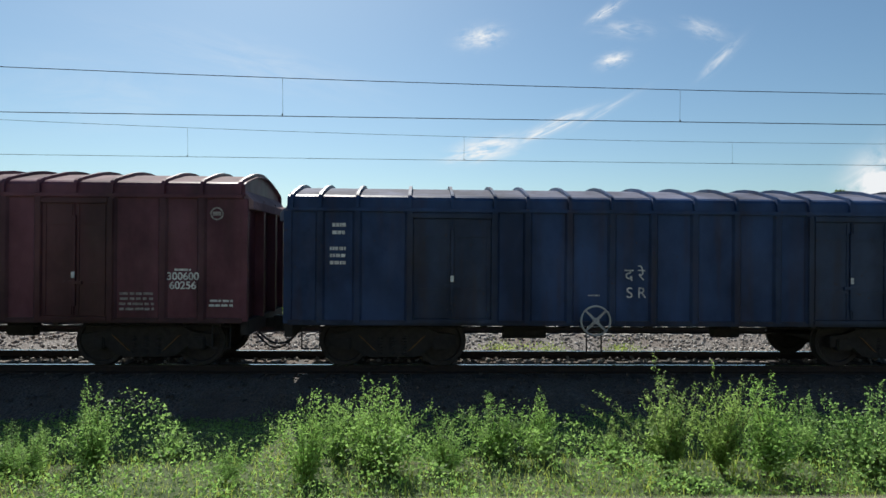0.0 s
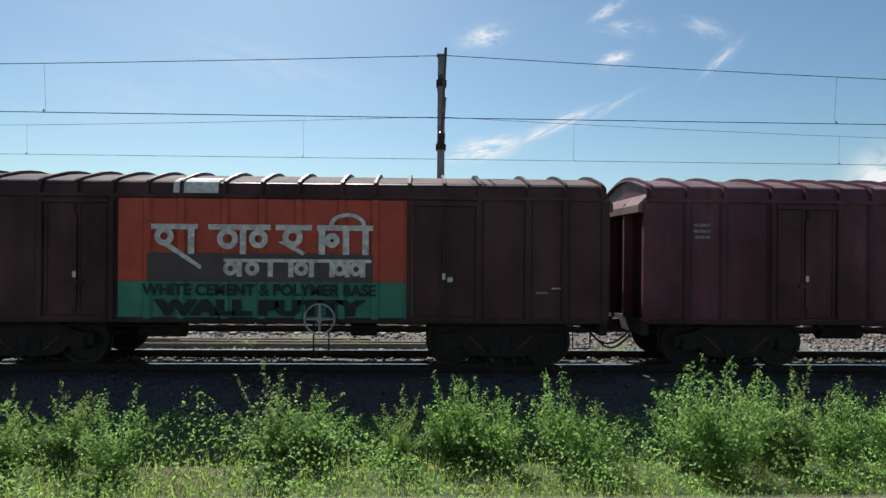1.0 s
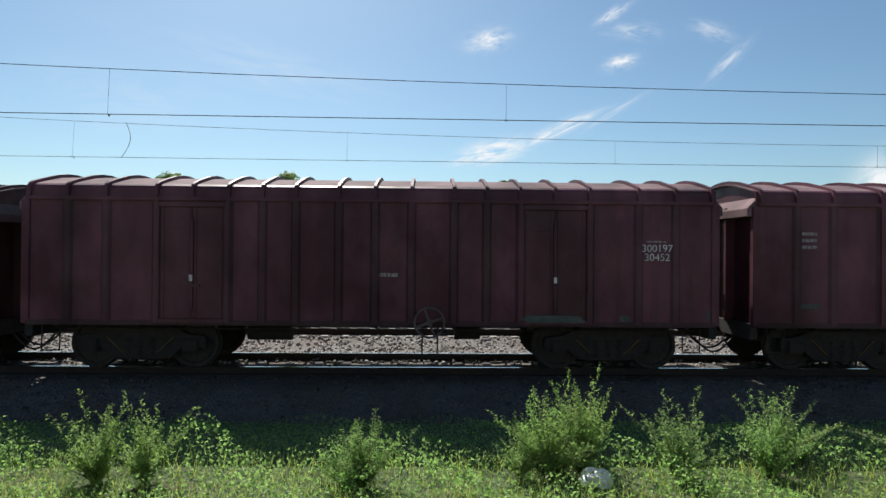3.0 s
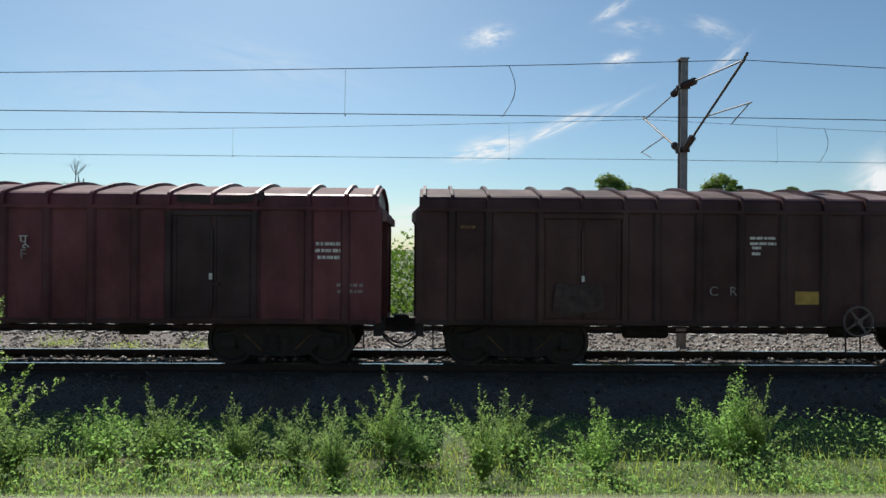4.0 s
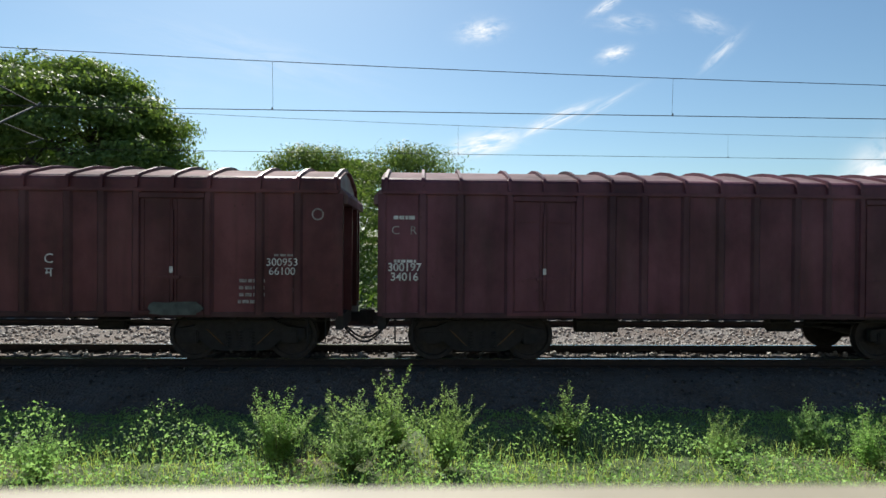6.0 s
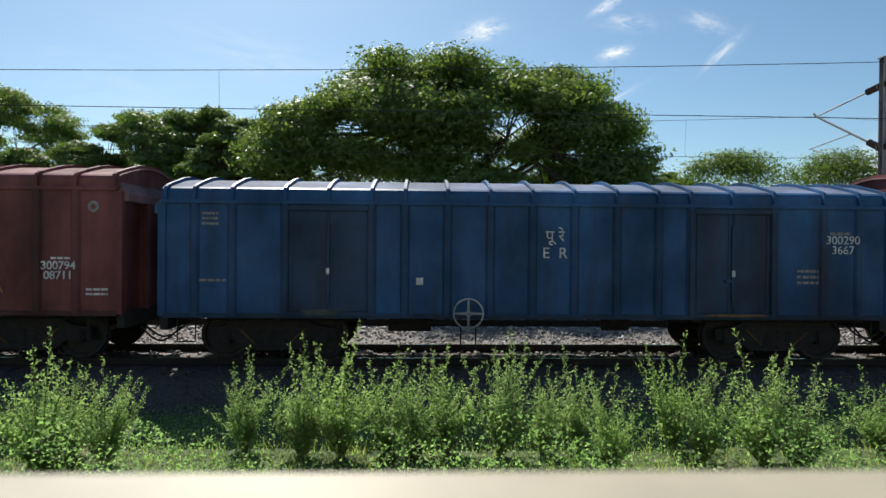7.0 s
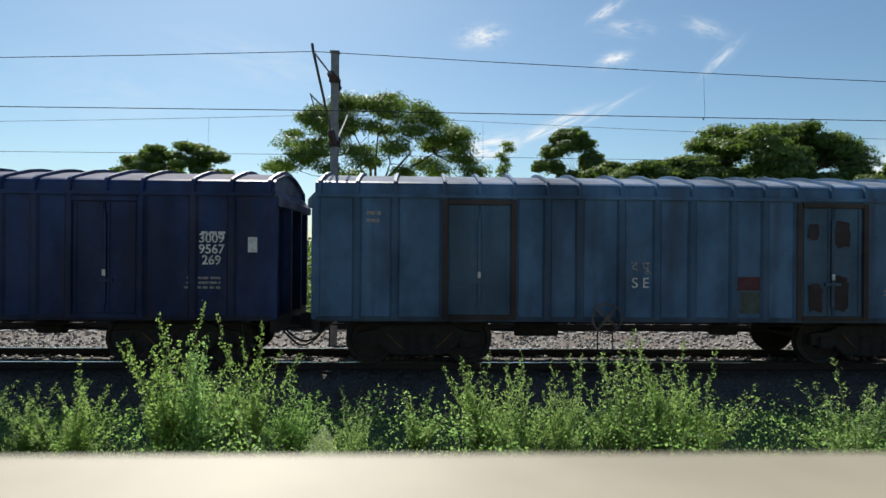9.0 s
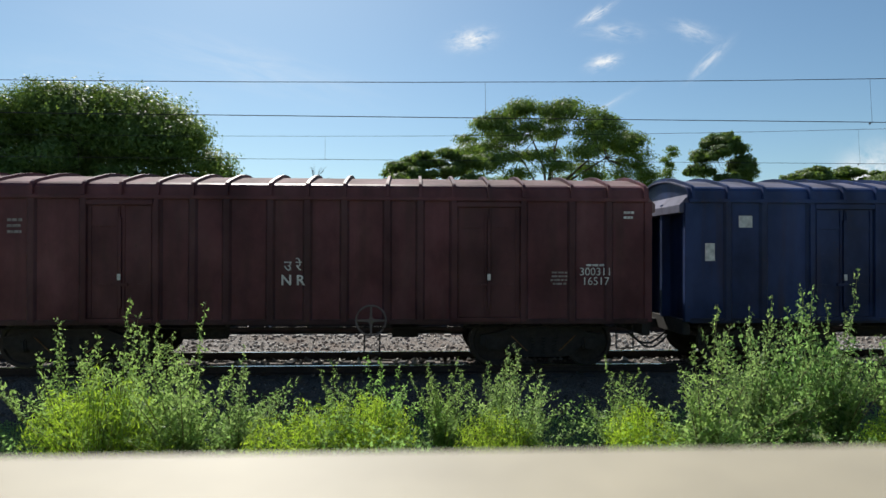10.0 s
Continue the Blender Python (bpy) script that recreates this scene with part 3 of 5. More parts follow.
def build_door(wagon, x0, x1, eave, floor, far):
    """A pair of flush leaves in a raised frame, with a locking bar."""
    y = lambda d: DEEP - d if far else d

    def b(g, a0, a1, d0, d1, z0, z1):
        return g.box(a0, a1, min(y(d0), y(d1)), max(y(d0), y(d1)), z0, z1)
    top, low, mid = eave - 0.10, floor + 0.10, (x0 + x1) / 2
    door = part("door", b(Geo(), x0 + 0.05, x1 - 0.05, -0.085, 0.01, top - 0.07, top + 0.02), M_PAINT, wagon, bevel=0.01)
    part("door_sill", b(Geo(), x0 + 0.05, x1 - 0.05, -0.085, 0.01, low - 0.08, low), M_PAINT, door, bevel=0.01)
    for a0 in (x0 - 0.06, x1 - 0.05):
        part("door_post", b(Geo(), a0, a0 + 0.11, -0.075, 0.01, low - 0.08, top + 0.02), M_PAINT, door, bevel=0.01)
    for a0, a1 in ((x0 + 0.06, mid - 0.012), (mid + 0.012, x1 - 0.06)):
        leaf = b(Geo(), a0, a1, -0.028, 0.0, low + 0.01, top - 0.08)
        for z in (0.28, 0.55, 0.80):
            zz = low + (top - low) * z
            b(leaf, a0 + 0.04, a1 - 0.04, -0.045, -0.02, zz - 0.03, zz + 0.03)
        b(leaf, a0 + 0.03, a0 + 0.08, -0.045, -0.02, low + 0.03, top - 0.1)
        b(leaf, a1 - 0.08, a1 - 0.03, -0.045, -0.02, low + 0.03, top - 0.1)
        part("door_leaf", leaf, M_PAINT, door, bevel=0.006)
    bar = b(Geo(), mid - 0.03, mid + 0.03, -0.075, -0.03, low + 0.2, top - 0.3)
    b(bar, mid - 0.16, mid + 0.16, -0.085, -0.05, low + 0.62, low + 0.68)
    part("locking_bar", bar, M_PAINT, door)
    if not far:
        part("seal_tag", b(Geo(), mid - 0.035, mid + 0.03, -0.092, -0.086, low + 0.74, low + 0.86), M_LETTER, door, "small white paper seal")


def build_wagon(kind):
    """A bogie covered wagon, at rest with its left end at the origin."""
    n, eave, floor = LENGTH[kind], EAVE[kind], FLOOR[kind]
    w = thing("covered_wagon", 0, 12, 0, "", "goods wagon", "covered goods wagons of the train")
    frame_geo = Geo().box(0.1, n - 0.1, 1.3, 1.8, floor - 0.11, floor + 0.02)
    under = part("underframe", frame_geo, M_UNDER, w, "black grimy steel underframe")
    for y0 in (0.04, DEEP - 0.12):
        part("solebar", Geo().box(0.02, n - 0.02, y0, y0 + 0.08, floor - 0.04, floor + 0.02), M_UNDER, under)
    bearer = Geo().box(-0.05, 0.05, 0.12, DEEP - 0.12, floor - 0.09, floor).mesh("cross_bearer")
    for k in range(9):
        part("cross_bearer", bearer, M_UNDER, under, at=(0.5 + k * (n - 1.0) / 8, 0, 0))
    part("floor_plate", Geo().box(0.05, n - 0.05, 0.05, DEEP - 0.05, floor + 0.02, floor + 0.06), M_UNDER, w)
    for y0, y1 in ((0.0, 0.04), (DEEP - 0.04, DEEP)):
        part("side_wall", Geo().box(0.0, n, y0, y1, floor, eave), M_PAINT, w)
    out = roof_outline(eave)
    end_shape = [(0.04, floor)] + [(y, z - 0.004) for y, z in out][1:-1] + [(DEEP - 0.04, floor)]
    for x0, x1 in ((0.03, 0.07), (n - 0.07, n - 0.03)):
        part("end_wall", Geo().prism(end_shape, x0, x1, "x"), M_PAINT, w)
    # pressed ribs on the sides
    rib = [(-0.10, 0.005), (-0.055, -0.05), (0.055, -0.05), (0.10, 0.005)]
    near_me = Geo().prism(rib, floor + 0.02, eave - 0.03, "z").mesh("side_rib", 0.006)
    far_me = Geo().prism([(u, DEEP - v) for u, v in rib], floor + 0.02, eave - 0.03, "z").mesh("side_rib", 0.006)
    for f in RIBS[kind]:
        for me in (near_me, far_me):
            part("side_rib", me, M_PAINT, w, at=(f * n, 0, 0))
    for y0, y1 in ((-0.065, 0.0), (DEEP, DEEP + 0.065)):
        part("cant_rail", Geo().box(-0.02, n + 0.02, y0, y1, eave - 0.05, eave + 0.03), M_PAINT, w, bevel=0.012)
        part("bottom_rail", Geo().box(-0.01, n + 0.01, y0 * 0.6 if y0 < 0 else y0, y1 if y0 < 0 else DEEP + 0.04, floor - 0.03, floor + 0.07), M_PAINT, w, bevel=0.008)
    # corner posts and end stiffeners
    for x0, x1 in ((-0.10, 0.06), (n - 0.06, n + 0.10)):
        for y0 in (-0.03, DEEP - 0.10):
            part("corner_post", Geo().box(x0, x1, y0, y0 + 0.13, floor, eave - 0.05), M_PAINT, w, bevel=0.01)
        for y0 in (0.98, 2.0):
            part("end_post", Geo().box(x0 - (0.06 if x0 < 1 else -0.0), x1 + (0.06 if x0 > 1 else 0.0), y0, y0 + 0.11, floor, eave - 0.02), M_PAINT, w, bevel=0.01)
        e, d = (0.03, -1) if x0 < 1 else (n - 0.03, 1)
        hood = Geo().prism([(e, eave + 0.14), (e + d * 0.22, eave - 0.09), (e + d * 0.22, eave - 0.25), (e, eave - 0.25)], 0.04, DEEP - 0.04)
        part("end_hood", hood, M_ROOF, w, "sloping sunlit hood over the end wall", bevel=0.008)
        part("headstock", Geo().box(x0, x1, 0.1, DEEP - 0.1, floor - 0.28, floor + 0.02), M_UNDER, w, bevel=0.01)
    # roof sheet and its ribs
    roof = part("roof", Geo().prism(out[3:-3] + [(y, z - 0.03) for y, z in reversed(out[3:-3])], -0.04, n + 0.04, "x"), M_ROOF, w, "sun-bleached curved roof sheet")
    for edge in (out[:4], out[-4:]):
        part("fascia", Geo().prism(list(edge) + [(y + (0.03 if y < 1 else -0.03), z - 0.004) for y, z in reversed(edge)], -0.04, n + 0.04, "x"), M_PAINT, w)
    band = roof_outline(eave, 0.07) + list(reversed(roof_outline(eave, 0.001)))
    b0 = len(band) // 2
    arc = Geo()
    for k in range(b0 - 1):
        i, j = k, k + 1
        arc.prism([band[i], band[j], band[len(band) - 1 - j], band[len(band) - 1 - i]], -0.03, 0.03, "x")
    arc_me = arc.mesh("roof_rib")
    ends = [0.004, 0.996]
    doors = (RIBS[kind][2] + RIBS[kind][3]) / 2
    for f in list(RIBS[kind]) + [doors, 1 - doors] + ends:
        part("roof_rib", arc_me, M_PAINT, roof, at=(f * n, 0, 0))
    for i, j in ((2, 3), (11, 12)):
        for far in (False, True):
            build_door(w, RIBS[kind][i] * n + 0.02, RIBS[kind][j] * n - 0.02, eave, floor, far)
    for x in (2.02, n - 2.02):
        build_bogie(w, x)
    # couplers, hoses and end steps
    for x, d in ((0, -1), (n, 1)):
        c = Geo().box(min(x, x + d * 0.30), max(x, x + d * 0.30), 1.45, 1.65, 0.68, 0.88)
        c.prism([(x + d * 0.28, 1.38), (x + d * 0.45, 1.36), (x + d * 0.49, 1.50), (x + d * 0.40, 1.56), (x + d * 0.44, 1.70), (x + d * 0.28, 1.74)], 0.62, 0.94, "z")
        part("coupler", c, M_UNDER, w, "knuckle coupler", bevel=0.012)
        for y, drop in ((0.95, 0.34), (1.15, 0.28)):
            pts = [(x + d * (0.02 + 0.44 * t), y, 0.62 - drop * math.sin(math.pi * 0.5 * t) + 0.03 * t) for t in (0, 0.2, 0.4, 0.6, 0.8, 1.0)]
            part("air_hose", Geo().tube(pts, 0.022, 6), M_HOSE, w, "black rubber brake hose")
        s = Geo()
        for xx in (0.25, 0.6):
            s.tube([(x - d * xx, 0.1, floor), (x - d * xx, 0.08, 0.42)], 0.014, 5)
        s.tube([(x - d * 0.25, 0.08, 0.43), (x - d * 0.6, 0.08, 0.43)], 0.014, 5)
        part("foot_step", s, M_UNDER, w)
    # brake gear under the middle
    tank = Geo().tube([(n * 0.30, 0.9, 0.70), (n * 0.30 + 0.9, 0.9, 0.70)], 0.17, 12)
    part("air_tank", tank, M_UNDER, w)
    part("brake_cylinder", Geo().tube([(n * 0.62, 1.1, 0.68), (n * 0.62 + 0.55, 1.1, 0.68)], [0.15, 0.15], 12).tube([(n * 0.62 + 0.5, 1.1, 0.68), (n * 0.62 + 1.5, 1.1, 0.62)], 0.03, 6), M_UNDER, w)
    part("pull_rod", Geo().tube([(2.4, 1.5, 0.58), (n - 2.4, 1.5, 0.58)], 0.022, 6), M_UNDER, w)
    part("brake_pipe", Geo().tube([(0.2, 0.35, 0.83), (n - 0.2, 0.35, 0.83)], 0.018, 6), M_UNDER, w)
    return w


def brake_wheel(wagon, x, z, colour, turn):
    g = Geo()
    ring = [(x + 0.29 * math.cos(a), -0.16, z + 0.29 * math.sin(a)) for a in [2 * math.pi * k / 28 for k in range(29)]]
    g.tube(ring, 0.021, 6)
    for k in range(4):
        a = radians(turn + 90 * k)
        g.prism([(x + 0.03 * math.cos(a + 1.6), z + 0.03 * math.sin(a + 1.6)), (x + 0.29 * math.cos(a) + 0.015 * math.cos(a + 1.6), z + 0.29 * math.sin(a) + 0.015 * math.sin(a + 1.6)),
                 (x + 0.29 * math.cos(a) - 0.015 * math.cos(a + 1.6), z + 0.29 * math.sin(a) - 0.015 * math.sin(a + 1.6)), (x - 0.03 * math.cos(a + 1.6), z - 0.03 * math.sin(a + 1.6))], -0.172, -0.148)
    g.lathe([(0.012, -0.05), (0.06, -0.05), (0.06, 0.03), (0.012, 0.03)], (x, -0.16, z), 12)
    wheel = part("brake_wheel", g, M_WHEELPAINT, wagon, "spoked hand brake wheel")
    wheel.color = (*colour, 1)
    s = Geo().tube([(x, -0.14, z), (x, 0.3, z)], 0.02, 6)
    for dx in (-0.14, 0.16):
        s.tube([(x + dx, 0.02, FLOOR["B"]), (x + dx, 0.0, 0.32)], 0.016, 5)
    s.tube([(x - 0.14, 0.0, 0.36), (x + 0.16, 0.0, 0.36)], 0.016, 5)
    part("brake_shaft", s, M_UNDER, wagon)


M_WHEELPAINT = paint_material("brake_wheel_paint", 0.5, 0.25)
MAROON, DULL, BROWN, WARM = (0.130, 0.033, 0.050), (0.128, 0.038, 0.050), (0.064, 0.017, 0.018), (0.215, 0.050, 0.046)
NAVY, ROYAL, TEAL, PALE, COBALT = (0.010, 0.045, 0.140), (0.006, 0.085, 0.245), (0.012, 0.090, 0.225), (0.062, 0.148, 0.270), (0.005, 0.028, 0.120)
WHITE, IRON = (0.55, 0.55, 0.53), (0.20, 0.16, 0.15)
# left end, make, paint, door paint, label, (wheel place, wheel paint, turn)
TRAIN = [
    (-2.61, "A", NAVY, (0.014, 0.035, 0.085), "dark blue covered goods wagon with grey-white roof", (6.05, WHITE, 45)),
    (-17.06, "B", MAROON, (0.085, 0.020, 0.024), "dull maroon covered goods wagon with white stencils", (5.66, WHITE, 0)),
    (-31.50, "B", BROWN, BROWN, "dark brown goods wagon with orange and green painted advert", (7.93, WHITE, 0)),
    (-45.95, "B", MAROON, (0.095, 0.022, 0.026), "maroon covered wagon with blue paint strokes by its doors", (5.58, WHITE, 0)),
    (-60.40, "B", MAROON, MAROON, "maroon covered goods wagon with faded white stencils", (7.93, BROWN, 0)),
    (-74.83, "B", MAROON, DULL, "maroon covered goods wagon with greenish patches along its sill", (7.86, IRON, 20)),
    (-90.23, "A", BROWN, (0.065, 0.019, 0.018), "dark brown covered wagon with a yellow patch", (8.70, IRON, 35)),
    (-105.61, "A", (0.145, 0.030, 0.040), (0.045, 0.020, 0.022), "purplish red covered wagon with torn roof edge over dark doors", None),
    (-120.05, "B", ROYAL, (0.010, 0.055, 0.155), "bright blue covered goods wagon with white stencils", (5.59, (0.05, 0.07, 0.11), 35)),
    (-134.50, "B", MAROON, MAROON, "maroon covered goods wagon with pale end posts", None),
    (-148.93, "B", (0.130, 0.028, 0.032), (0.11, 0.025, 0.028), "maroon covered wagon with blue door header and yellow patch", (5.65, IRON, 70)),
    (-164.31, "A", TEAL, (0.016, 0.050, 0.110), "weathered light blue covered wagon with rusty door sills", (5.97, WHITE, 0)),
    (-178.74, "B", WARM, (0.125, 0.030, 0.030), "red-brown covered goods wagon with white stencils", (5.63, WHITE, 45)),
    (-193.18, "B", (0.205, 0.044, 0.040), (0.150, 0.036, 0.031), "red-brown covered wagon with a broken yellow stripe", (7.98, BROWN, 0)),
    (-207.61, "B", PALE, (0.050, 0.115, 0.19), "pale blue covered wagon with rusty brown door frames", (5.73, IRON, 50)),
    (-222.03, "B", COBALT, (0.007, 0.028, 0.115), "deep blue covered goods wagon with white stencils", None),
    (-236.46, "B", (0.125, 0.030, 0.036), (0.105, 0.026, 0.030), "dull maroon covered goods wagon with white stencils", (8.03, IRON, 0)),
]
makers, wagons = {}, []
for left, kind, paint, door_paint, label, wheel in TRAIN:
    if kind not in makers:
        makers[kind] = w = build_wagon(kind)
        w.location.x = left
    else:
        w = copy_thing(makers[kind], Matrix.Translation((left, 12, 0)))
    tagged(w, label)
    paint, door_paint = [c * 1.22 for c in paint], [c * 1.15 for c in door_paint]
    for o in w.children_recursive:
        o.color = (*(door_paint if o.name.startswith(("door", "locking")) else paint), 1)
        if o.name.startswith(("roof", "end_hood")) and not o.name.startswith("roof_rib"):
            o.color = (*[c * 0.80 + 0.34 * g for c, g in zip(paint, (0.46, 0.40, 0.38))], 1)
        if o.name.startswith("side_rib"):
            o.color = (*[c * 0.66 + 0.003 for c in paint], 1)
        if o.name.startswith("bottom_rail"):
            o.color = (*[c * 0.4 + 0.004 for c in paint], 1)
    wagons.append(w)
for o in wagons[14].children_recursive:
    if o.name.startswith("door") and not o.name.startswith("door_leaf"):
        o.color = (0.050, 0.028, 0.026, 1)
for w, row in zip(wagons, TRAIN):
    if row[5]:
        brake_wheel(w, row[5][0], 1.03, row[5][1], row[5][2])

# ---- stencils and marks on each wagon ----
W = wagons
lettering(W[0], "S R", 6.89, 1.57, 0.22)
lettering(W[0], "द रे", 6.86, 1.93, 0.24)
bars(W[0], 0.98, 2.81, 0.28, 0.30, 2, M_LETTER, seed=3)
bars(W[0], 0.95, 2.28, 0.32, 0.42, 3, M_LETTER, seed=4)
bars(W[0], 6.05, 1.52, 0.24, 0.05, 1, M_LETTER, seed=4)
lettering(W[1], "S R", 6.44, 1.62, 0.20)
lettering(W[1], "द रे", 6.44, 1.90, 0.20, M_FADED)
lettering(W[1], "300600\n60256", 12.42, 1.76, 0.15, bold=0.004)
bars(W[1], 12.40, 1.98, 0.36, 0.09, 1, M_LETTER, seed=9)
part("round_badge", Geo().lathe([(0.10, -0.003), (0.13, -0.003), (0.13, 0.003), (0.10, 0.003)], (13.05, -0.006, 3.08), 20).box(12.97, 13.13, -0.009, -0.004, 3.04, 3.12), M_FADED, W[1])
panel(W[1], "yellow_patch", 6.15, 6.75, 1.22, 1.44, M_OCHRE)
bars(W[1], 13.12, 1.33, 0.5, 0.18, 2, M_LETTER, seed=2)
bars(W[1], 11.50, 1.36, 0.7, 0.4, 4, seed=12)
bars(W[1], 1.09, 2.81, 0.35, 0.36, 3, seed=13)
bars(W[1], 5.66, 1.53, 0.22, 0.04, 1, M_LETTER, seed=4)


def advert(w):
    """A painted advert over bays and ribs alike: orange above, green below."""
    n = LENGTH["B"]
    edges = [3.95] + [v for f in RIBS["B"][4:12] for v in (f * n - 0.102, f * n + 0.102)] + [9.60]
    ad = part("painted_advert", Geo().box(3.90, 3.948, -0.006, -0.002, 1.02, 3.36), M_ORANGE, w, "orange and green wall putty advert with white lettering")
    zones = ((1.02, 1.74, M_GREEN, "green_panel"), (1.748, 3.36, M_ORANGE, "orange_panel"))
    for z0, z1, mat, name in zones:
        for i in range(len(edges) - 1):
            a, b, g = edges[i], edges[i + 1], Geo()
            if b - a < 0.25:
                if z0 < 3.3:
                    m = (a + b) / 2
                    g.prism([(a, -0.006), (m - 0.057, -0.0545), (m + 0.057, -0.0545), (b, -0.006), (b, -0.003), (m + 0.055, -0.0505), (m - 0.055, -0.0505), (a, -0.003)], z0, z1, "z")
            else:
                g.box(a, b, -0.006, -0.002, z0, z1)
            part(name, g, mat, ad)
    part("grey_field", Geo().box(4.57, 8.95, -0.060, -0.0565, 1.75, 2.30), M_GREY, ad)
    # the brand mark, as plain white shapes
    g = Geo()
    y0, y1 = -0.066, -0.0605
    for a, b, z in ((4.65, 5.55, 2.86), (5.75, 6.95, 2.86), (7.05, 7.75, 2.86), (7.85, 8.95, 2.86), (6.05, 8.92, 2.19)):
        h = 0.105 if z > 2.5 else 0.065
        g.box(a, b, y0, y1, z - h, z)
    for x in (5.42, 6.42, 7.95, 8.42, 8.80):
        g.box(x - 0.062, x + 0.062, y0 - 0.002, y1, 2.28, 2.80)
    for x, z, r in ((4.90, 2.62, 0.17), (6.12, 2.58, 0.19), (6.72, 2.58, 0.17), (7.38, 2.62, 0.18), (8.15, 2.56, 0.13)):
        g.lathe([(r - 0.095, 0.0), (r + 0.015, 0.0), (r + 0.015, 0.005), (r - 0.095, 0.005)], (x, y0 - 0.004, z), 18)
    g.prism([(4.80, 2.50), (4.92, 2.54), (5.62, 2.05), (5.60, 1.98)], y0 - 0.001, y1)
    g.prism([(7.10, 2.52), (7.22, 2.56), (7.62, 2.32), (7.58, 2.26)], y0 - 0.001, y1)
    arch = [(8.45 + 0.36 * math.cos(a), 2.86 + 0.24 * math.sin(a)) for a in [math.pi * k / 10 for k in range(11)]]
    for i in range(10):
        (xa, za), (xb, zb) = arch[i], arch[i + 1]
        g.prism([(xa, za), (xb, zb), (8.45 + (xb - 8.45) * 0.76, 2.86 + (zb - 2.86) * 0.7), (8.45 + (xa - 8.45) * 0.76, 2.86 + (za - 2.86) * 0.7)], y0, y1)
    for x in (6.35, 6.95, 7.35, 7.75, 8.15, 8.45, 8.75):
        g.box(x - 0.05, x + 0.05, y0 - 0.002, y1, 1.84, 2.16)
    for x in (6.18, 6.60, 7.55, 8.30, 8.62):
        g.lathe([(0.055, 0.0), (0.14, 0.0), (0.14, 0.005), (0.055, 0.005)], (x, y0 - 0.004, 2.0), 14)
    part("brand_mark", g, M_LETTER, ad)
    lettering(ad, "WHITE CEMENT & POLYMER BASE", 6.75, 1.57, 0.22, M_DARKTEXT, 0.010, y=-0.060, width=0.97)
    lettering(ad, "WALL PUTTY", 6.75, 1.22, 0.27, M_DARKTEXT, 0.032, y=-0.060, width=1.75)


advert(W[2])
lettering(W[2], "S   C", 0.45, 2.62, 0.17)
lettering(W[2], "द  म", 0.45, 2.88, 0.18)
lettering(W[2], "300992\n90044", 0.44, 1.76, 0.15, bold=0.004)
bars(W[2], 0.45, 1.96, 0.46, 0.09, 1, M_LETTER, seed=5)
bars(W[2], 12.62, 1.64, 0.32, 0.06, 1, M_LETTER, seed=2)
bars(W[2], 12.3, 1.55, 0.25, 0.07, 1, seed=3)
panel(W[2], "white_blotch", 10.41, 10.52, 1.75, 1.86, M_LETTER, y=-0.09)
part("roof_patch", Geo().prism([(-0.004, 3.47), (0.006, 3.62), (0.04, 3.680), (0.118, 3.722), (0.40, 3.797), (0.40, 3.81), (0.11, 3.735), (0.03, 3.69), (-0.006, 3.63), (-0.016, 3.47)], 5.05, 5.92, "x"), M_LETTER, W[2], "pale roof patch")
lettering(W[3], "C R", 7.09, 1.44, 0.19, bold=0.006)
lettering(W[3], "300192\n30716", 12.39, 1.92, 0.16, bold=0.004)
bars(W[3], 12.39, 2.13, 0.36, 0.08, 1, M_LETTER, seed=5)
bars(W[3], 13.10, 1.25, 0.45, 0.14, 2, M_LETTER, seed=6)
bars(W[3], 13.1, 3.05, 0.22, 0.16, 2, seed=6)
for xx, z0, z1 in ((2.36, 2.4, 3.2), (3.92, 2.2, 3.2), (9.56, 2.2, 3.3), (10.42, 2.4, 2.75)):
    panel(W[3], "blue_stroke", xx - 0.035, xx + 0.035, z0, z1, M_BLUEPAINT, y=-0.098)
lettering(W[4], "N F", 6.43, 1.62, 0.20, M_LETTER)
lettering(W[4], "पू सी", 6.43, 1.92, 0.20, M_FADED)
lettering(W[4], "300599\n24781", 12.38, 1.70, 0.16, M_LETTER)
bars(W[4], 12.38, 1.93, 0.36, 0.07, 1, seed=8)
bars(W[4], 1.05, 2.70, 0.34, 0.40, 3, seed=9)
panel(W[4], "primer_smear", 0.82, 1.30, 1.33, 1.43, M_PATCH)
panel(W[4], "primer_smear", 13.3, 13.46, 1.30, 1.62, M_PATCH)
panel(W[4], "primer_smear", 12.8, 13.45, 1.12, 1.28, M_PATCH)
panel(W[4], "primer_smear", 2.55, 3.80, 1.04, 1.18, M_PATCH, y=-0.098)
bars(W[4], 11.46, 1.36, 0.55, 0.36, 3, seed=10)
lettering(W[5], "300197\n30452", 12.38, 2.42, 0.15, M_LETTER)
bars(W[5], 12.38, 2.65, 0.4, 0.06, 1, seed=8)
panel(W[5], "primer_smear", 11.65, 11.85, 1.02, 1.18, M_PATCH)
panel(W[5], "primer_smear", 9.65, 10.95, 1.02, 1.18, M_PATCH, y=-0.098)
panel(W[5], "primer_smear", 13.4, 13.5, 1.08, 1.3, M_PATCH)
bars(W[5], 7.0, 1.95, 0.5, 0.15, 1, seed=3)
lettering(W[6], "C   R", 6.03, 1.60, 0.19, M_FADED)
bars(W[6], 6.85, 2.62, 0.55, 0.22, 2, M_LETTER, seed=3)
bars(W[6], 6.72, 2.42, 0.20, 0.24, 2, M_LETTER, seed=5)
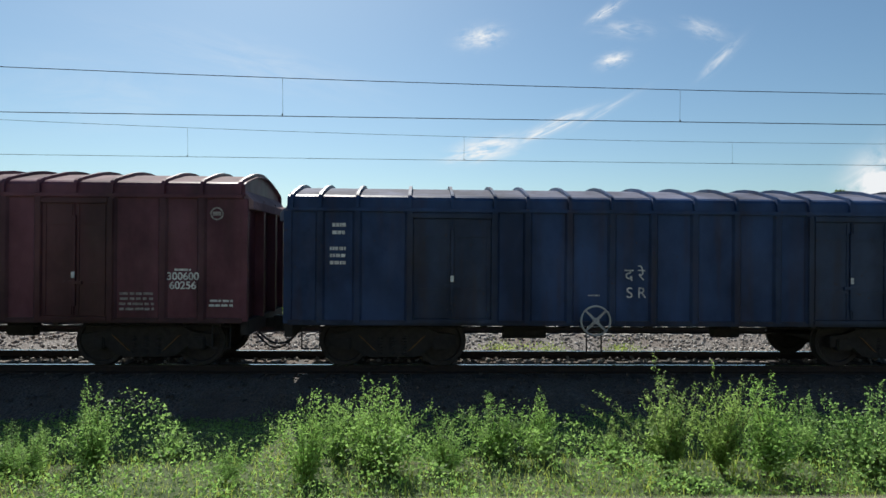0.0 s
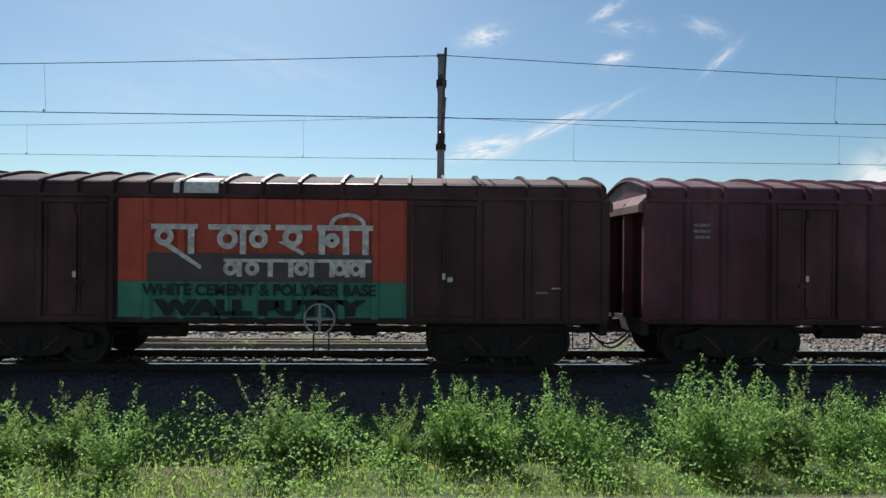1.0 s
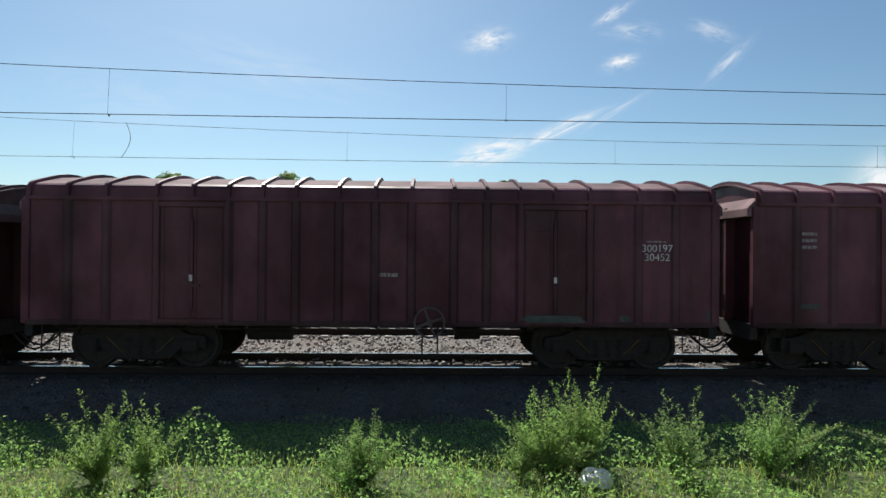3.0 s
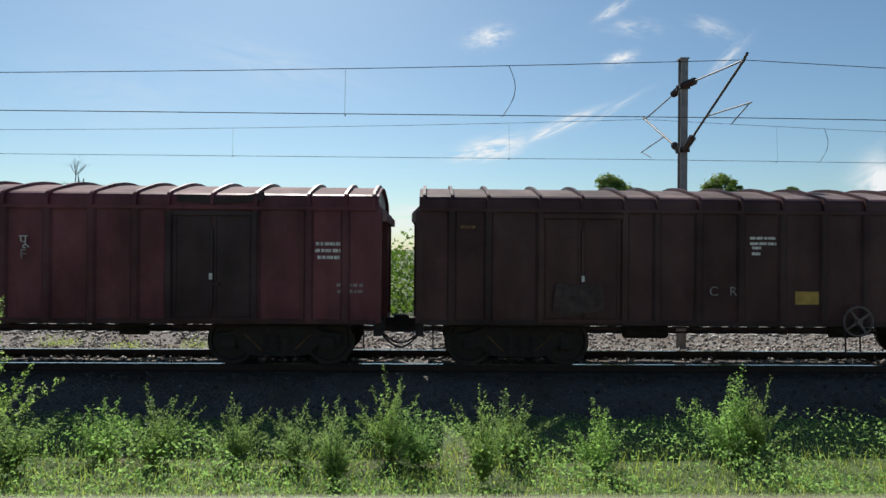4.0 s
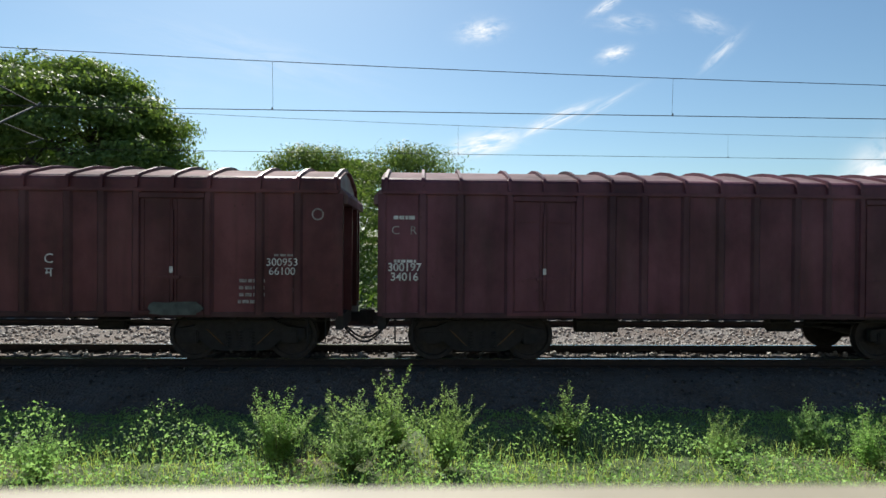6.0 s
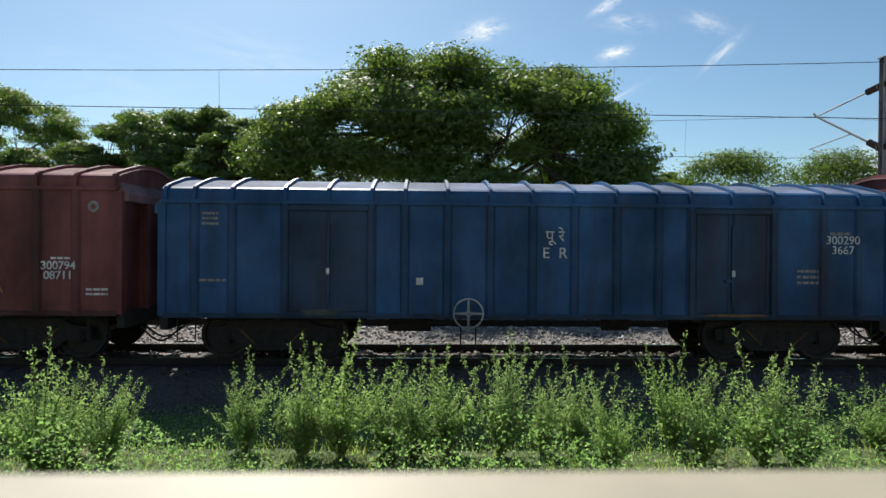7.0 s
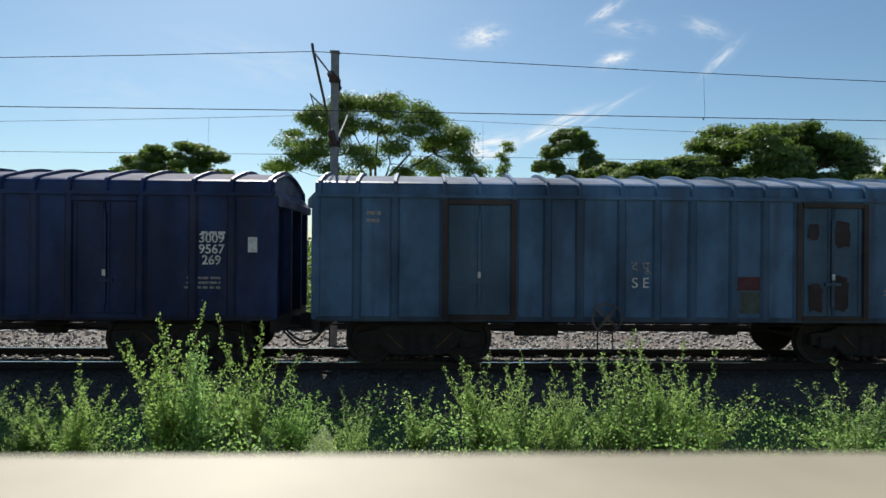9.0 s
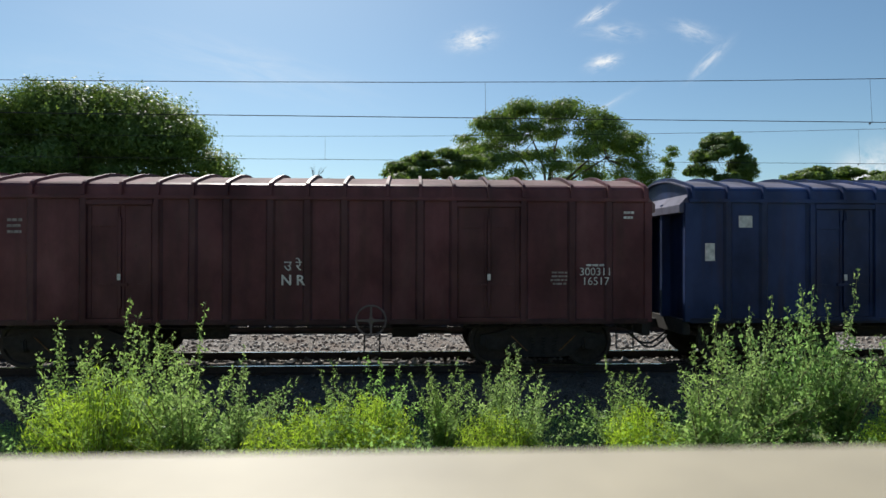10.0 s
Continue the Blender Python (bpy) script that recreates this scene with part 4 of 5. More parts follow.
panel(W[6], "yellow_patch", 7.52, 8.08, 1.35, 1.61, M_YELLOW)
bars(W[6], 13.5, 1.96, 0.42, 0.28, 2, seed=15)
panel(W[6], "grey_smear", 2.62, 3.62, 1.10, 1.78, M_SMEAR, y=-0.098)
bars(W[6], 0.92, 2.85, 0.3, 0.12, 1, M_OCHRE, seed=1)
lettering(W[7], "S", 6.88, 2.26, 0.20, M_LETTER)
lettering(W[7], "F", 7.66, 2.24, 0.20, M_FADED)
lettering(W[7], "द", 6.88, 2.52, 0.20, M_FADED)
lettering(W[7], "पू", 7.66, 2.52, 0.20, M_LETTER)
bars(W[7], 13.54, 2.36, 0.5, 0.40, 3, M_LETTER, seed=7)
bars(W[7], 13.98, 1.62, 0.55, 0.25, 2, seed=8)
bars(W[7], 0.88, 2.46, 0.3, 0.35, 3, seed=9)
# added flat panel that gives these doors their darker colour
panel(W[7], "door_cover", 2.40, 4.02, 1.0, 3.08, M_GRIME, y=-0.1, label="flat dark panel standing for the darker doors")
for x0, x1, dz in ((2.0, 4.05, 0.03), (10.6, 12.3, 0.04)):
    part("torn_gutter", Geo().prism([(x0, 3.40 + dz), (x0 + 0.5, 3.43), (x0 + 0.9, 3.37), (x1 - 0.3, 3.44), (x1, 3.50), (x1, 3.33), (x1 - 0.5, 3.29), (x0 + 0.7, 3.26), (x0, 3.30)], -0.05, -0.02), M_GRIME, W[7], "bent torn roof edge strip")
lettering(W[8], "W C R", 7.11, 1.80, 0.20, bold=0.006, width=0.9)
lettering(W[8], "पमरे", 7.10, 2.07, 0.22)
lettering(W[8], "311606\n42823", 12.44, 1.79, 0.15, M_LETTER, bold=0.004)
bars(W[8], 12.44, 2.0, 0.52, 0.08, 1, seed=3)
part("white_emblem", Geo().lathe([(0.02, 0), (0.17, 0), (0.17, 0.004), (0.02, 0.004)], (8.10, -0.008, 1.48), 18).prism([(7.78, 1.50), (7.9, 1.56), (8.05, 1.52), (8.0, 1.36), (7.83, 1.34)], -0.010, -0.005), M_LETTER, W[8])
bars(W[8], 1.10, 3.0, 0.35, 0.3, 3, seed=3)
bars(W[8], 11.75, 1.75, 0.5, 0.3, 3, seed=4)
lettering(W[9], "C   R", 0.42, 2.66, 0.17, M_FADED)
bars(W[9], 0.42, 2.92, 0.45, 0.15, 1, M_LETTER, seed=3)
lettering(W[9], "300197\n34016", 0.43, 1.84, 0.16, bold=0.004)
bars(W[9], 0.43, 2.06, 0.45, 0.12, 1, M_LETTER, seed=4)
bars(W[9], 11.92, 1.34, 0.22, 0.28, 3, M_LETTER, seed=4)
lettering(W[10], "S", 5.61, 2.06, 0.19, M_LETTER)
lettering(W[10], "C", 8.00, 2.06, 0.19, M_LETTER)
lettering(W[10], "द", 5.61, 1.80, 0.18, M_LETTER)
lettering(W[10], "म", 8.00, 1.80, 0.18, M_LETTER)
panel(W[10], "yellow_patch", 6.20, 6.75, 1.24, 1.47, M_OCHRE)
panel(W[10], "white_plate", 0.36, 0.58, 1.52, 1.88, M_LETTER)
panel(W[10], "blue_door_header", 2.58, 3.55, 3.23, 3.36, M_BLUEPAINT, y=-0.098)
panel(W[10], "primer_smear", 9.85, 11.0, 0.98, 1.25, M_PATCH, y=-0.098)
lettering(W[10], "300953\n66100", 12.47, 1.93, 0.15, M_LETTER)
bars(W[10], 12.47, 2.16, 0.4, 0.09, 1, seed=5)
bars(W[10], 11.85, 1.45, 0.55, 0.55, 4, seed=6)
bars(W[10], 12.75, 1.55, 0.16, 0.25, 2, M_LETTER, seed=7)
part("round_badge", Geo().lathe([(0.09, -0.003), (0.12, -0.003), (0.12, 0.003), (0.09, 0.003)], (13.15, -0.006, 2.97), 20), M_FADED, W[10])
bars(W[10], 1.12, 2.83, 0.4, 0.36, 2, seed=5)
lettering(W[11], "E  R", 7.69, 2.22, 0.22)
lettering(W[11], "पू रे", 7.69, 2.56, 0.22)
lettering(W[11], "300290\n3667", 13.54, 2.42, 0.17, M_LETTER)
bars(W[11], 13.50, 2.66, 0.45, 0.12, 1, seed=5)
bars(W[11], 12.85, 1.78, 0.55, 0.35, 3, seed=6)
panel(W[11], "white_tag", 4.94, 5.08, 1.58, 1.72, M_LETTER)
bars(W[11], 0.9, 2.86, 0.34, 0.3, 3, seed=8)
bars(W[11], 0.95, 1.65, 0.55, 0.1, 1, seed=8)
panel(W[11], "primer_smear", 2.7, 3.5, 0.98, 1.10, M_PATCH, y=-0.098)
panel(W[11], "primer_smear", 10.6, 12.0, 0.98, 1.03, M_OCHRE, y=-0.098)
lettering(W[12], "S E", 6.39, 1.75, 0.21, bold=0.006)
lettering(W[12], "द पू", 6.39, 2.05, 0.18)
lettering(W[12], "300794\n08711", 12.45, 1.82, 0.16, bold=0.004)
bars(W[12], 12.45, 2.06, 0.4, 0.09, 1, M_LETTER, seed=5)
lettering(W[12], "A", 11.34, 1.45, 0.15, M_YELLOW)
bars(W[12], 13.15, 1.41, 0.45, 0.18, 2, M_LETTER, seed=5)
part("round_badge", Geo().lathe([(0.05, -0.003), (0.11, -0.003), (0.11, 0.003), (0.05, 0.003)], (13.09, -0.006, 3.07), 20), M_FADED, W[12])
bars(W[12], 1.10, 2.97, 0.25, 0.34, 3, M_LETTER, seed=5)
bars(W[12], 0.45, 1.5, 0.14, 0.16, 2, M_LETTER, seed=5)
bars(W[12], 5.63, 1.53, 0.22, 0.04, 1, M_LETTER, seed=4)
for f0, f1 in zip((0.006,) + RIBS["B"], RIBS["B"] + (0.994,)):
    if f0 not in (0.185, 0.712):
        panel(W[13], "yellow_stripe", f0 * 13.55 + 0.105, f1 * 13.55 - 0.105, 2.50, 2.81, M_YELLOW)
lettering(W[13], "NCR", 6.44, 1.68, 0.20, M_FADED, width=1.1)
lettering(W[13], "उमरे", 6.44, 1.98, 0.20, M_FADED)
lettering(W[13], "311303\n12046", 12.51, 1.84, 0.16, bold=0.004)
bars(W[13], 12.5, 2.10, 0.4, 0.2, 2, seed=5)
bars(W[13], 13.2, 1.36, 0.5, 0.24, 2, M_LETTER, seed=5)
part("round_badge", Geo().lathe([(0.07, -0.003), (0.13, -0.003), (0.13, 0.003), (0.07, 0.003)], (13.14, -0.006, 3.06), 20), M_LETTER, W[13])
panel(W[13], "white_sticker", 7.66, 7.72, 2.05, 2.40, M_LETTER)
panel(W[13], "white_sticker", 7.72, 8.24, 2.33, 2.40, M_LETTER)
bars(W[13], 7.98, 2.14, 0.45, 0.18, 2, M_LETTER, seed=5)
bars(W[13], 1.18, 3.0, 0.25, 0.3, 2, seed=5)
lettering(W[14], "S E", 6.43, 1.72, 0.21, M_LETTER)
lettering(W[14], "द पू", 6.43, 2.05, 0.19, M_FADED)
lettering(W[14], "3007\n9461\n464", 12.39, 2.28, 0.17, bold=0.004)
bars(W[14], 12.4, 2.62, 0.45, 0.1, 1, M_LETTER, seed=5)
bars(W[14], 12.3, 1.65, 0.4, 0.2, 2, seed=5)
bars(W[14], 11.6, 1.55, 0.35, 0.15, 2, seed=5)
panel(W[14], "rusty_flap", 8.42, 9.0, 1.58, 1.86, M_FLAP, label="dark maroon side flap")
panel(W[14], "dark_stain", 9.84, 10.08, 2.60, 2.94, M_GRIME, y=-0.049)
panel(W[14], "dark_stain", 10.38, 10.72, 2.46, 3.0, M_GRIME, y=-0.049)
panel(W[14], "rust_stain", 9.84, 10.16, 1.14, 1.75, M_GRIME, y=-0.049)
panel(W[14], "rust_stain", 10.36, 10.70, 1.14, 1.9, M_GRIME, y=-0.049)
panel(W[14], "pale_patch", 8.46, 8.98, 1.12, 1.56, M_PATCH)
bars(W[14], 1.1, 3.0, 0.3, 0.3, 2, seed=5)
lettering(W[15], "S C", 7.16, 1.65, 0.21, bold=0.006)
lettering(W[15], "द म", 7.16, 1.97, 0.21)
lettering(W[15], "3009\n9567\n269", 12.39, 2.33, 0.18, bold=0.004)
bars(W[15], 12.39, 2.66, 0.5, 0.1, 1, M_LETTER, seed=5)
bars(W[15], 12.2, 1.68, 0.7, 0.28, 3, seed=5)
for x0, x1, z0, z1 in ((1.02, 1.30, 2.88, 3.12), (0.32, 0.52, 2.20, 2.56), (13.08, 13.26, 2.28, 2.58)):
    panel(W[15], "white_plate", x0, x1, z0, z1, M_LETTER)
lettering(W[16], "N R", 6.50, 1.80, 0.20, bold=0.006)
lettering(W[16], "उ रे", 6.50, 2.08, 0.20)
lettering(W[16], "300311\n16517", 12.49, 1.88, 0.16, M_LETTER)
bars(W[16], 12.49, 2.11, 0.42, 0.09, 1, M_LETTER, seed=5)
bars(W[16], 13.17, 3.12, 0.22, 0.2, 2, M_LETTER, seed=5)
bars(W[16], 11.79, 1.85, 0.4, 0.3, 4, seed=5)
bars(W[16], 1.2, 2.85, 0.3, 0.34, 3, seed=5)


# ---- overhead line: masts, brackets and wires ----
MASTS = (-271.0, -208.0, -146.1, -82.95, -21.1, 41.8)
POLE_Y, LINES = 16.9, (13.6, 19.9)
CONTACT, HANG, MID = 5.40, 1.36, 0.68


def insulator(x, a, b):
    """Ribbed porcelain between two points in the plane of the mast."""
    a, b = Vector(a), Vector(b)
    pts, rad = [], []
    for i in range(13):
        pts.append(a.lerp(b, i / 12))
        rad.append(0.105 if i % 2 else 0.055)
    return Geo().tube(pts, rad, 10)


def build_mast(x):
    m = thing("overhead_line_mast", x, POLE_Y, -0.4, "grey steel H-section mast carrying overhead line brackets", "mast", "overhead line masts")
    g = Geo().box(-0.10, 0.10, -0.10, -0.088, 0, 8.2).box(-0.10, 0.10, 0.088, 0.10, 0, 8.2).box(-0.006, 0.006, -0.088, 0.088, 0, 8.2).box(-0.13, 0.13, -0.13, 0.13, 8.2, 8.23)
    for i in range(16):
        g.box(-0.09, 0.09, -0.086, -0.080, 0.4 + i * 0.5, 0.46 + i * 0.5)
    part("post", g, M_MAST, m)
    part("footing", Geo().box(-0.35, 0.35, -0.35, 0.35, -0.3, 0.06), M_CONCRETE, m, bevel=0.03)
    for line in LINES:
        d = line - POLE_Y
        s = 1 if d > 0 else -1
        tip = Vector((0, d, CONTACT + HANG + 0.4))
        top, low = Vector((0, s * 0.12, 7.05 + 0.4)), Vector((0, s * 0.12, 5.25 + 0.4))
        br = part("bracket", Geo().tube([low.lerp(tip, 0.17), tip, tip + Vector((0, s * 0.15, 0.12))], 0.032, 7), M_TUBE, m, "bracket tube held by insulators")
        part("stay_tube", Geo().tube([top.lerp(tip, 0.20), tip], 0.022, 6), M_TUBE, br)
        part("insulator", insulator(0, low, low.lerp(tip, 0.17)), M_INSUL, br, "dark ribbed porcelain insulator")
        part("insulator", insulator(0, top, top.lerp(tip, 0.20)), M_INSUL, br, "dark ribbed porcelain insulator")
        start = low.lerp(tip, 0.42)
        reg = Geo().tube([start, (0, d + s * 0.35, CONTACT + 0.4 + 0.32)], 0.018, 6).tube([(0, d + s * 0.3, CONTACT + 0.4 + 0.33), (0, d - s * 0.55, CONTACT + 0.4 + 0.02)], 0.014, 6)
        part("register_arm", reg, M_TUBE, br)
    clip = Geo().box(-0.14, 0.14, -0.15, -0.10, 7.35, 7.5).box(-0.14, 0.14, 0.10, 0.15, 7.35, 7.5).box(-0.14, 0.14, -0.15, -0.10, 5.58, 5.72).box(-0.14, 0.14, 0.10, 0.15, 5.58, 5.72)
    part("clamp_plates", clip, M_UNDER, m)


for x in MASTS:
    build_mast(x)
for k, line in enumerate(LINES):
    o = thing("overhead_line", 0, line, CONTACT, "thin dark contact wire hung from a sagging catenary by droppers", "overhead wire", "overhead lines")
    cat, con, drops, at = [], [], [], 0
    for i in range(len(MASTS) - 1):
        a, b = MASTS[i], MASTS[i + 1]
        for j in range(16):
            u = j / 16
            cat.append((a + (b - a) * u, 0, HANG - (HANG - MID) * 4 * u * (1 - u)))
            con.append((a + (b - a) * u, 0.2 * (1 - 2 * u) * (-1) ** i, -0.03 * 4 * u * (1 - u)))
        for j in range(6 + k):
            u = (j + 1 - 0.5 * k) / 7
            x = a + (b - a) * u
            drops.append(Geo().tube([(x, 0.1 * (1 - 2 * u) * (-1) ** i, -0.03 * 4 * u * (1 - u)), (x, 0, HANG - (HANG - MID) * 4 * u * (1 - u))], 0.0035, 4)
                         .box(x - 0.012, x + 0.012, -0.012, 0.012, -0.035, 0.015))
    part("catenary_wire", Geo().tube(cat, 0.0085 - 0.002 * k, 5), M_WIRE, o)
    part("contact_wire", Geo().tube(con, 0.0095 - 0.002 * k, 5), M_WIRE, o)
    for d in drops:
        part("dropper", d, M_WIRE, o)
    for x in ((-88.3,) if k == 0 else (-76.9,)):
        loop = [(x + 0.22 * math.sin(u * math.pi) - 0.15 * u, 0.05, HANG * 0.86 * (1 - u)) for u in [i / 10 for i in range(11)]]
        part("jumper", Geo().tube(loop, 0.009, 5), M_WIRE, o, "slack jumper wire")


# ---- weeds along the line ----
def make_weed(kind, seed):
    """Stem and leaf meshes of a weed one metre high."""
    r, rng = random.Random(seed), np.random.default_rng(seed)
    stems, spots, sizes = Geo(), [], []
    if kind == "leafy":
        for k in range(26):
            a, lean, h = r.uniform(0, 6.28), r.uniform(0.08, 0.62), r.uniform(0.42, 0.80)
            if k < 4:
                lean, h = lean * 0.45, (1.0, 0.94, 0.88, 0.85)[k]
            bend = lambda u: Vector((math.cos(a) * lean * u ** 1.2, math.sin(a) * lean * u ** 1.2, h * u * (1 - 0.22 * lean * u)))
            stems.tube([bend(u) for u in (0, 0.35, 0.7, 1.0)], [0.007, 0.005, 0.003, 0.0015], 4)
            for i in range(150):
                u = 0.10 + 0.90 * r.random() ** 0.75
                fat = 0.066 * (1 - 0.9 * u) + 0.009
                spots.append(tuple(bend(u) + Vector((r.gauss(0, fat), r.gauss(0, fat), r.gauss(0, 0.025)))))
                sizes.append(r.uniform(0.022, 0.052) * (1.2 - 0.55 * u))
        aspect, up = 0.55, 0.1
    elif kind == "feather":
        for k in range(18):
            a, lean, h = r.uniform(0, 6.28), r.uniform(0.12, 0.62), r.uniform(0.38, 0.80)
            if k < 4:
                lean, h = lean * 0.45, (1.0, 0.92, 0.84, 0.78)[k]
            bend = lambda u: Vector((math.cos(a) * lean * u ** 1.3, math.sin(a) * lean * u ** 1.3, h * u))
            stems.tube([bend(u) for u in (0, 0.3, 0.65, 1.0)], [0.008, 0.006, 0.003, 0.0012], 4)
            for i in range(24):
                u = 0.03 + 0.96 * i / 24 + r.uniform(0, 0.02)
                b, size = r.uniform(0, 6.28), (0.24 * (1 - u) ** 0.9 + 0.016) * r.uniform(0.65, 1.15)
                tip = bend(u) + Vector((math.cos(b) * size * 0.62, math.sin(b) * size * 0.62, size * 0.85))
                m = 7 + int(13 * (1 - u))
                for j in range(m):
                    p = bend(u).lerp(tip, 0.05 + 0.95 * j / (m - 1))
                    spots.append(tuple(p + Vector((r.gauss(0, 0.008), r.gauss(0, 0.008), r.gauss(0, 0.008)))))
                    sizes.append(r.uniform(0.018, 0.044) * (1.3 - 0.6 * u))
        aspect, up = 0.36, 0.5
    elif kind == "bush":
        for k in range(60):
            a, lean, h = r.uniform(0, 6.28), 0.60 * math.sqrt(r.random()), r.uniform(0.8, 1.0)
            h *= math.sqrt(max(0.1, 1 - (lean / 0.72) ** 2))
            bend = lambda u: Vector((math.cos(a) * lean * u ** 0.8, math.sin(a) * lean * u ** 0.8, h * u))
            stems.tube([bend(u) for u in (0, 0.5, 1.0)], [0.006, 0.004, 0.001], 3)
            for i in range(90):
                u = 0.15 + 0.8 * r.random() ** 0.6
                spots.append(tuple(bend(u) + Vector((r.gauss(0, 0.035), r.gauss(0, 0.035), r.gauss(0, 0.03)))))
                sizes.append(r.uniform(0.035, 0.070))
        aspect, up = 0.16, 0.7
    elif kind == "stalk":
        for k in range(2):
            a, lean, h = r.uniform(0, 6.28), r.uniform(0.02, 0.14), 1.0 - 0.35 * k
            bend = lambda u: Vector((math.cos(a) * lean * u, math.sin(a) * lean * u, h * u))
            stems.tube([bend(u) for u in (0, 0.5, 1.0)], [0.007, 0.005, 0.002], 4)
            for i in range(80):
                u = r.uniform(0.25, 1.0)
                spots.append(tuple(bend(u) + Vector((r.gauss(0, 0.03 * (1.3 - u)), r.gauss(0, 0.03 * (1.3 - u)), r.gauss(0, 0.01)))))
                sizes.append(r.uniform(0.02, 0.045))
        aspect, up = 0.45, 0.4
    else:
        for k in range(5):
            a, lean, h = r.uniform(0, 6.28), r.uniform(0.1, 0.35), r.uniform(0.6, 0.95) if k else 1.0
            bend = lambda u: Vector((math.cos(a) * lean * u, math.sin(a) * lean * u, h * u))
            stems.tube([bend(u) for u in (0, 0.5, 1.0)], [0.014, 0.010, 0.005], 5)
            for i in range(26):
                u = 0.15 + 0.85 * i / 26
                b = i * 1.7
                spots.append(tuple(bend(u) + Vector((math.cos(b) * 0.07, math.sin(b) * 0.07, 0.03))))
                sizes.append(r.uniform(0.11, 0.17))
        aspect, up = 0.6, 0.2
    stem_me = stems.mesh("stem")
    stem_me.materials.append(M_STEM)
    leaf = {"leafy": M_WEED, "feather": M_FEATHER, "stalk": M_FEATHER, "broad": M_BROAD, "bush": M_BUSH}[kind]
    return stem_me, quads_mesh("leaves", leaflets(rng, np.array(spots), np.array(sizes), aspect, up), leaf)


WEEDS = {k: [make_weed(k, 10 * i + len(k)) for i in range(6 if k in ("leafy", "feather") else 2)] for k in ("leafy", "feather", "stalk", "broad", "bush")}
WEED_LABEL = {"leafy": "bushy green leafy weed in the sun", "feather": "tall feathery green weed with spiky tops", "stalk": "thin tall weed stalk with sparse leaves",
              "bush": "rounded bright green bush of thready leaves", "broad": "shrub with large pale green broad leaves"}
weed_rng = random.Random(77)


def weed(x, y, h, kind, spread=1.0):
    z = ground_height(y) - 0.03
    h *= 1.10 if kind == "feather" else 1.0
    w = thing("weed_plant", x, y, z, WEED_LABEL[kind], "weed", "weeds beside the tracks")
    stem_me, leaf_me = weed_rng.choice(WEEDS[kind])
    wide = spread * weed_rng.uniform(0.85, 1.25) * min(1.15, 0.45 + 0.55 / h) * (1.1 if kind == "feather" else 1.0) if kind != "stalk" else 1.0
    w.rotation_euler = (weed_rng.uniform(-0.06, 0.06), weed_rng.uniform(-0.10, 0.14), weed_rng.uniform(0, 6.28))
    w.scale = (h * wide, h * wide, h)
    part("stem", stem_me, None, w)
    part("foliage", leaf_me, None, w)


def plant_row(row, feathery):
    """Weeds at (x, y, height), some feathery and some leafy."""
    for x, y, h in row:
        kind = "feather" if weed_rng.random() < feathery else "leafy"
        weed(x, y, h, kind)


plant_row([(-5.1, 7.7, 0.73), (-4.8, 7.7, 0.70), (-4.2, 8.0, 1.20), (-3.3, 8.2, 0.56), (-2.3, 7.4, 0.57), (-1.4, 7.4, 1.25), (-1.1, 8.2, 0.93), (-0.7, 8.0, 1.27), (-0.4, 7.7, 1.33), (0.3, 7.7, 0.87), (1.0, 8.2, 1.01), (1.7, 8.2, 1.01), (2.6, 8.2, 0.54), (3.2, 7.7, 1.41), (3.9, 7.7, 1.37), (4.5, 7.7, 1.41), (5.4, 8.2, 0.93), (5.7, 7.4, 1.40)], 0.10)
plant_row([(-15.4, 7.4, 1.45), (-15.3, 7.7, 1.33), (-14.3, 7.4, 1.52), (-13.3, 8.0, 1.71), (-12.9, 7.4, 1.59), (-12.2, 8.0, 1.27), (-11.6, 8.2, 1.39), (-10.7, 8.2, 1.16), (-9.7, 8.2, 1.08), (-9.2, 8.2, 1.01), (-8.4, 8.2, 0.74), (-8.1, 7.7, 1.23), (-7.3, 8.0, 0.90), (-6.7, 7.4, 1.12), (-6.3, 7.4, 0.98)], 0.10)
plant_row([(-26.7, 7.7, 1.04), (-26.3, 8.2, 1.00), (-25.4, 7.7, 1.14), (-23.5, 8.0, 1.26), (-23.0, 8.2, 1.00), (-21.9, 8.0, 0.97), (-21.2, 8.2, 1.23), (-20.9, 8.2, 1.23), (-20.5, 8.0, 1.04), (-19.7, 8.2, 1.31), (-19.4, 7.7, 1.04), (-18.0, 8.0, 1.54), (-17.8, 7.4, 1.60), (-17.0, 8.0, 1.35), (-16.7, 7.7, 1.41), (-16.0, 8.0, 1.28)], 0.20)
plant_row([(-38.0, 7.4, 1.14), (-36.9, 7.7, 1.25), (-36.6, 8.0, 1.12), (-35.5, 8.0, 1.23), (-34.9, 7.4, 1.32), (-33.0, 7.4, 1.11), (-33.8, 8.2, 0.54), (-32.2, 8.2, 0.54), (-31.3, 7.4, 1.18), (-30.7, 8.0, 1.13), (-30.4, 7.4, 1.43), (-29.4, 8.2, 1.24), (-29.1, 7.7, 1.05), (-28.4, 7.4, 1.26), (-27.7, 8.0, 1.13), (-27.0, 8.2, 0.70)], 0.20)
plant_row([(-50.7, 8.2, 0.45), (-48.9, 7.4, 0.71), (-48.2, 7.4, 0.75), (-46.7, 7.4, 0.75), (-46.1, 8.2, 0.87), (-45.0, 8.0, 0.96), (-43.9, 8.0, 0.81), (-43.4, 7.7, 0.96), (-42.7, 7.4, 0.86), (-41.2, 8.0, 0.70), (-40.7, 7.4, 0.89), (-39.7, 7.4, 1.28)], 0.20)
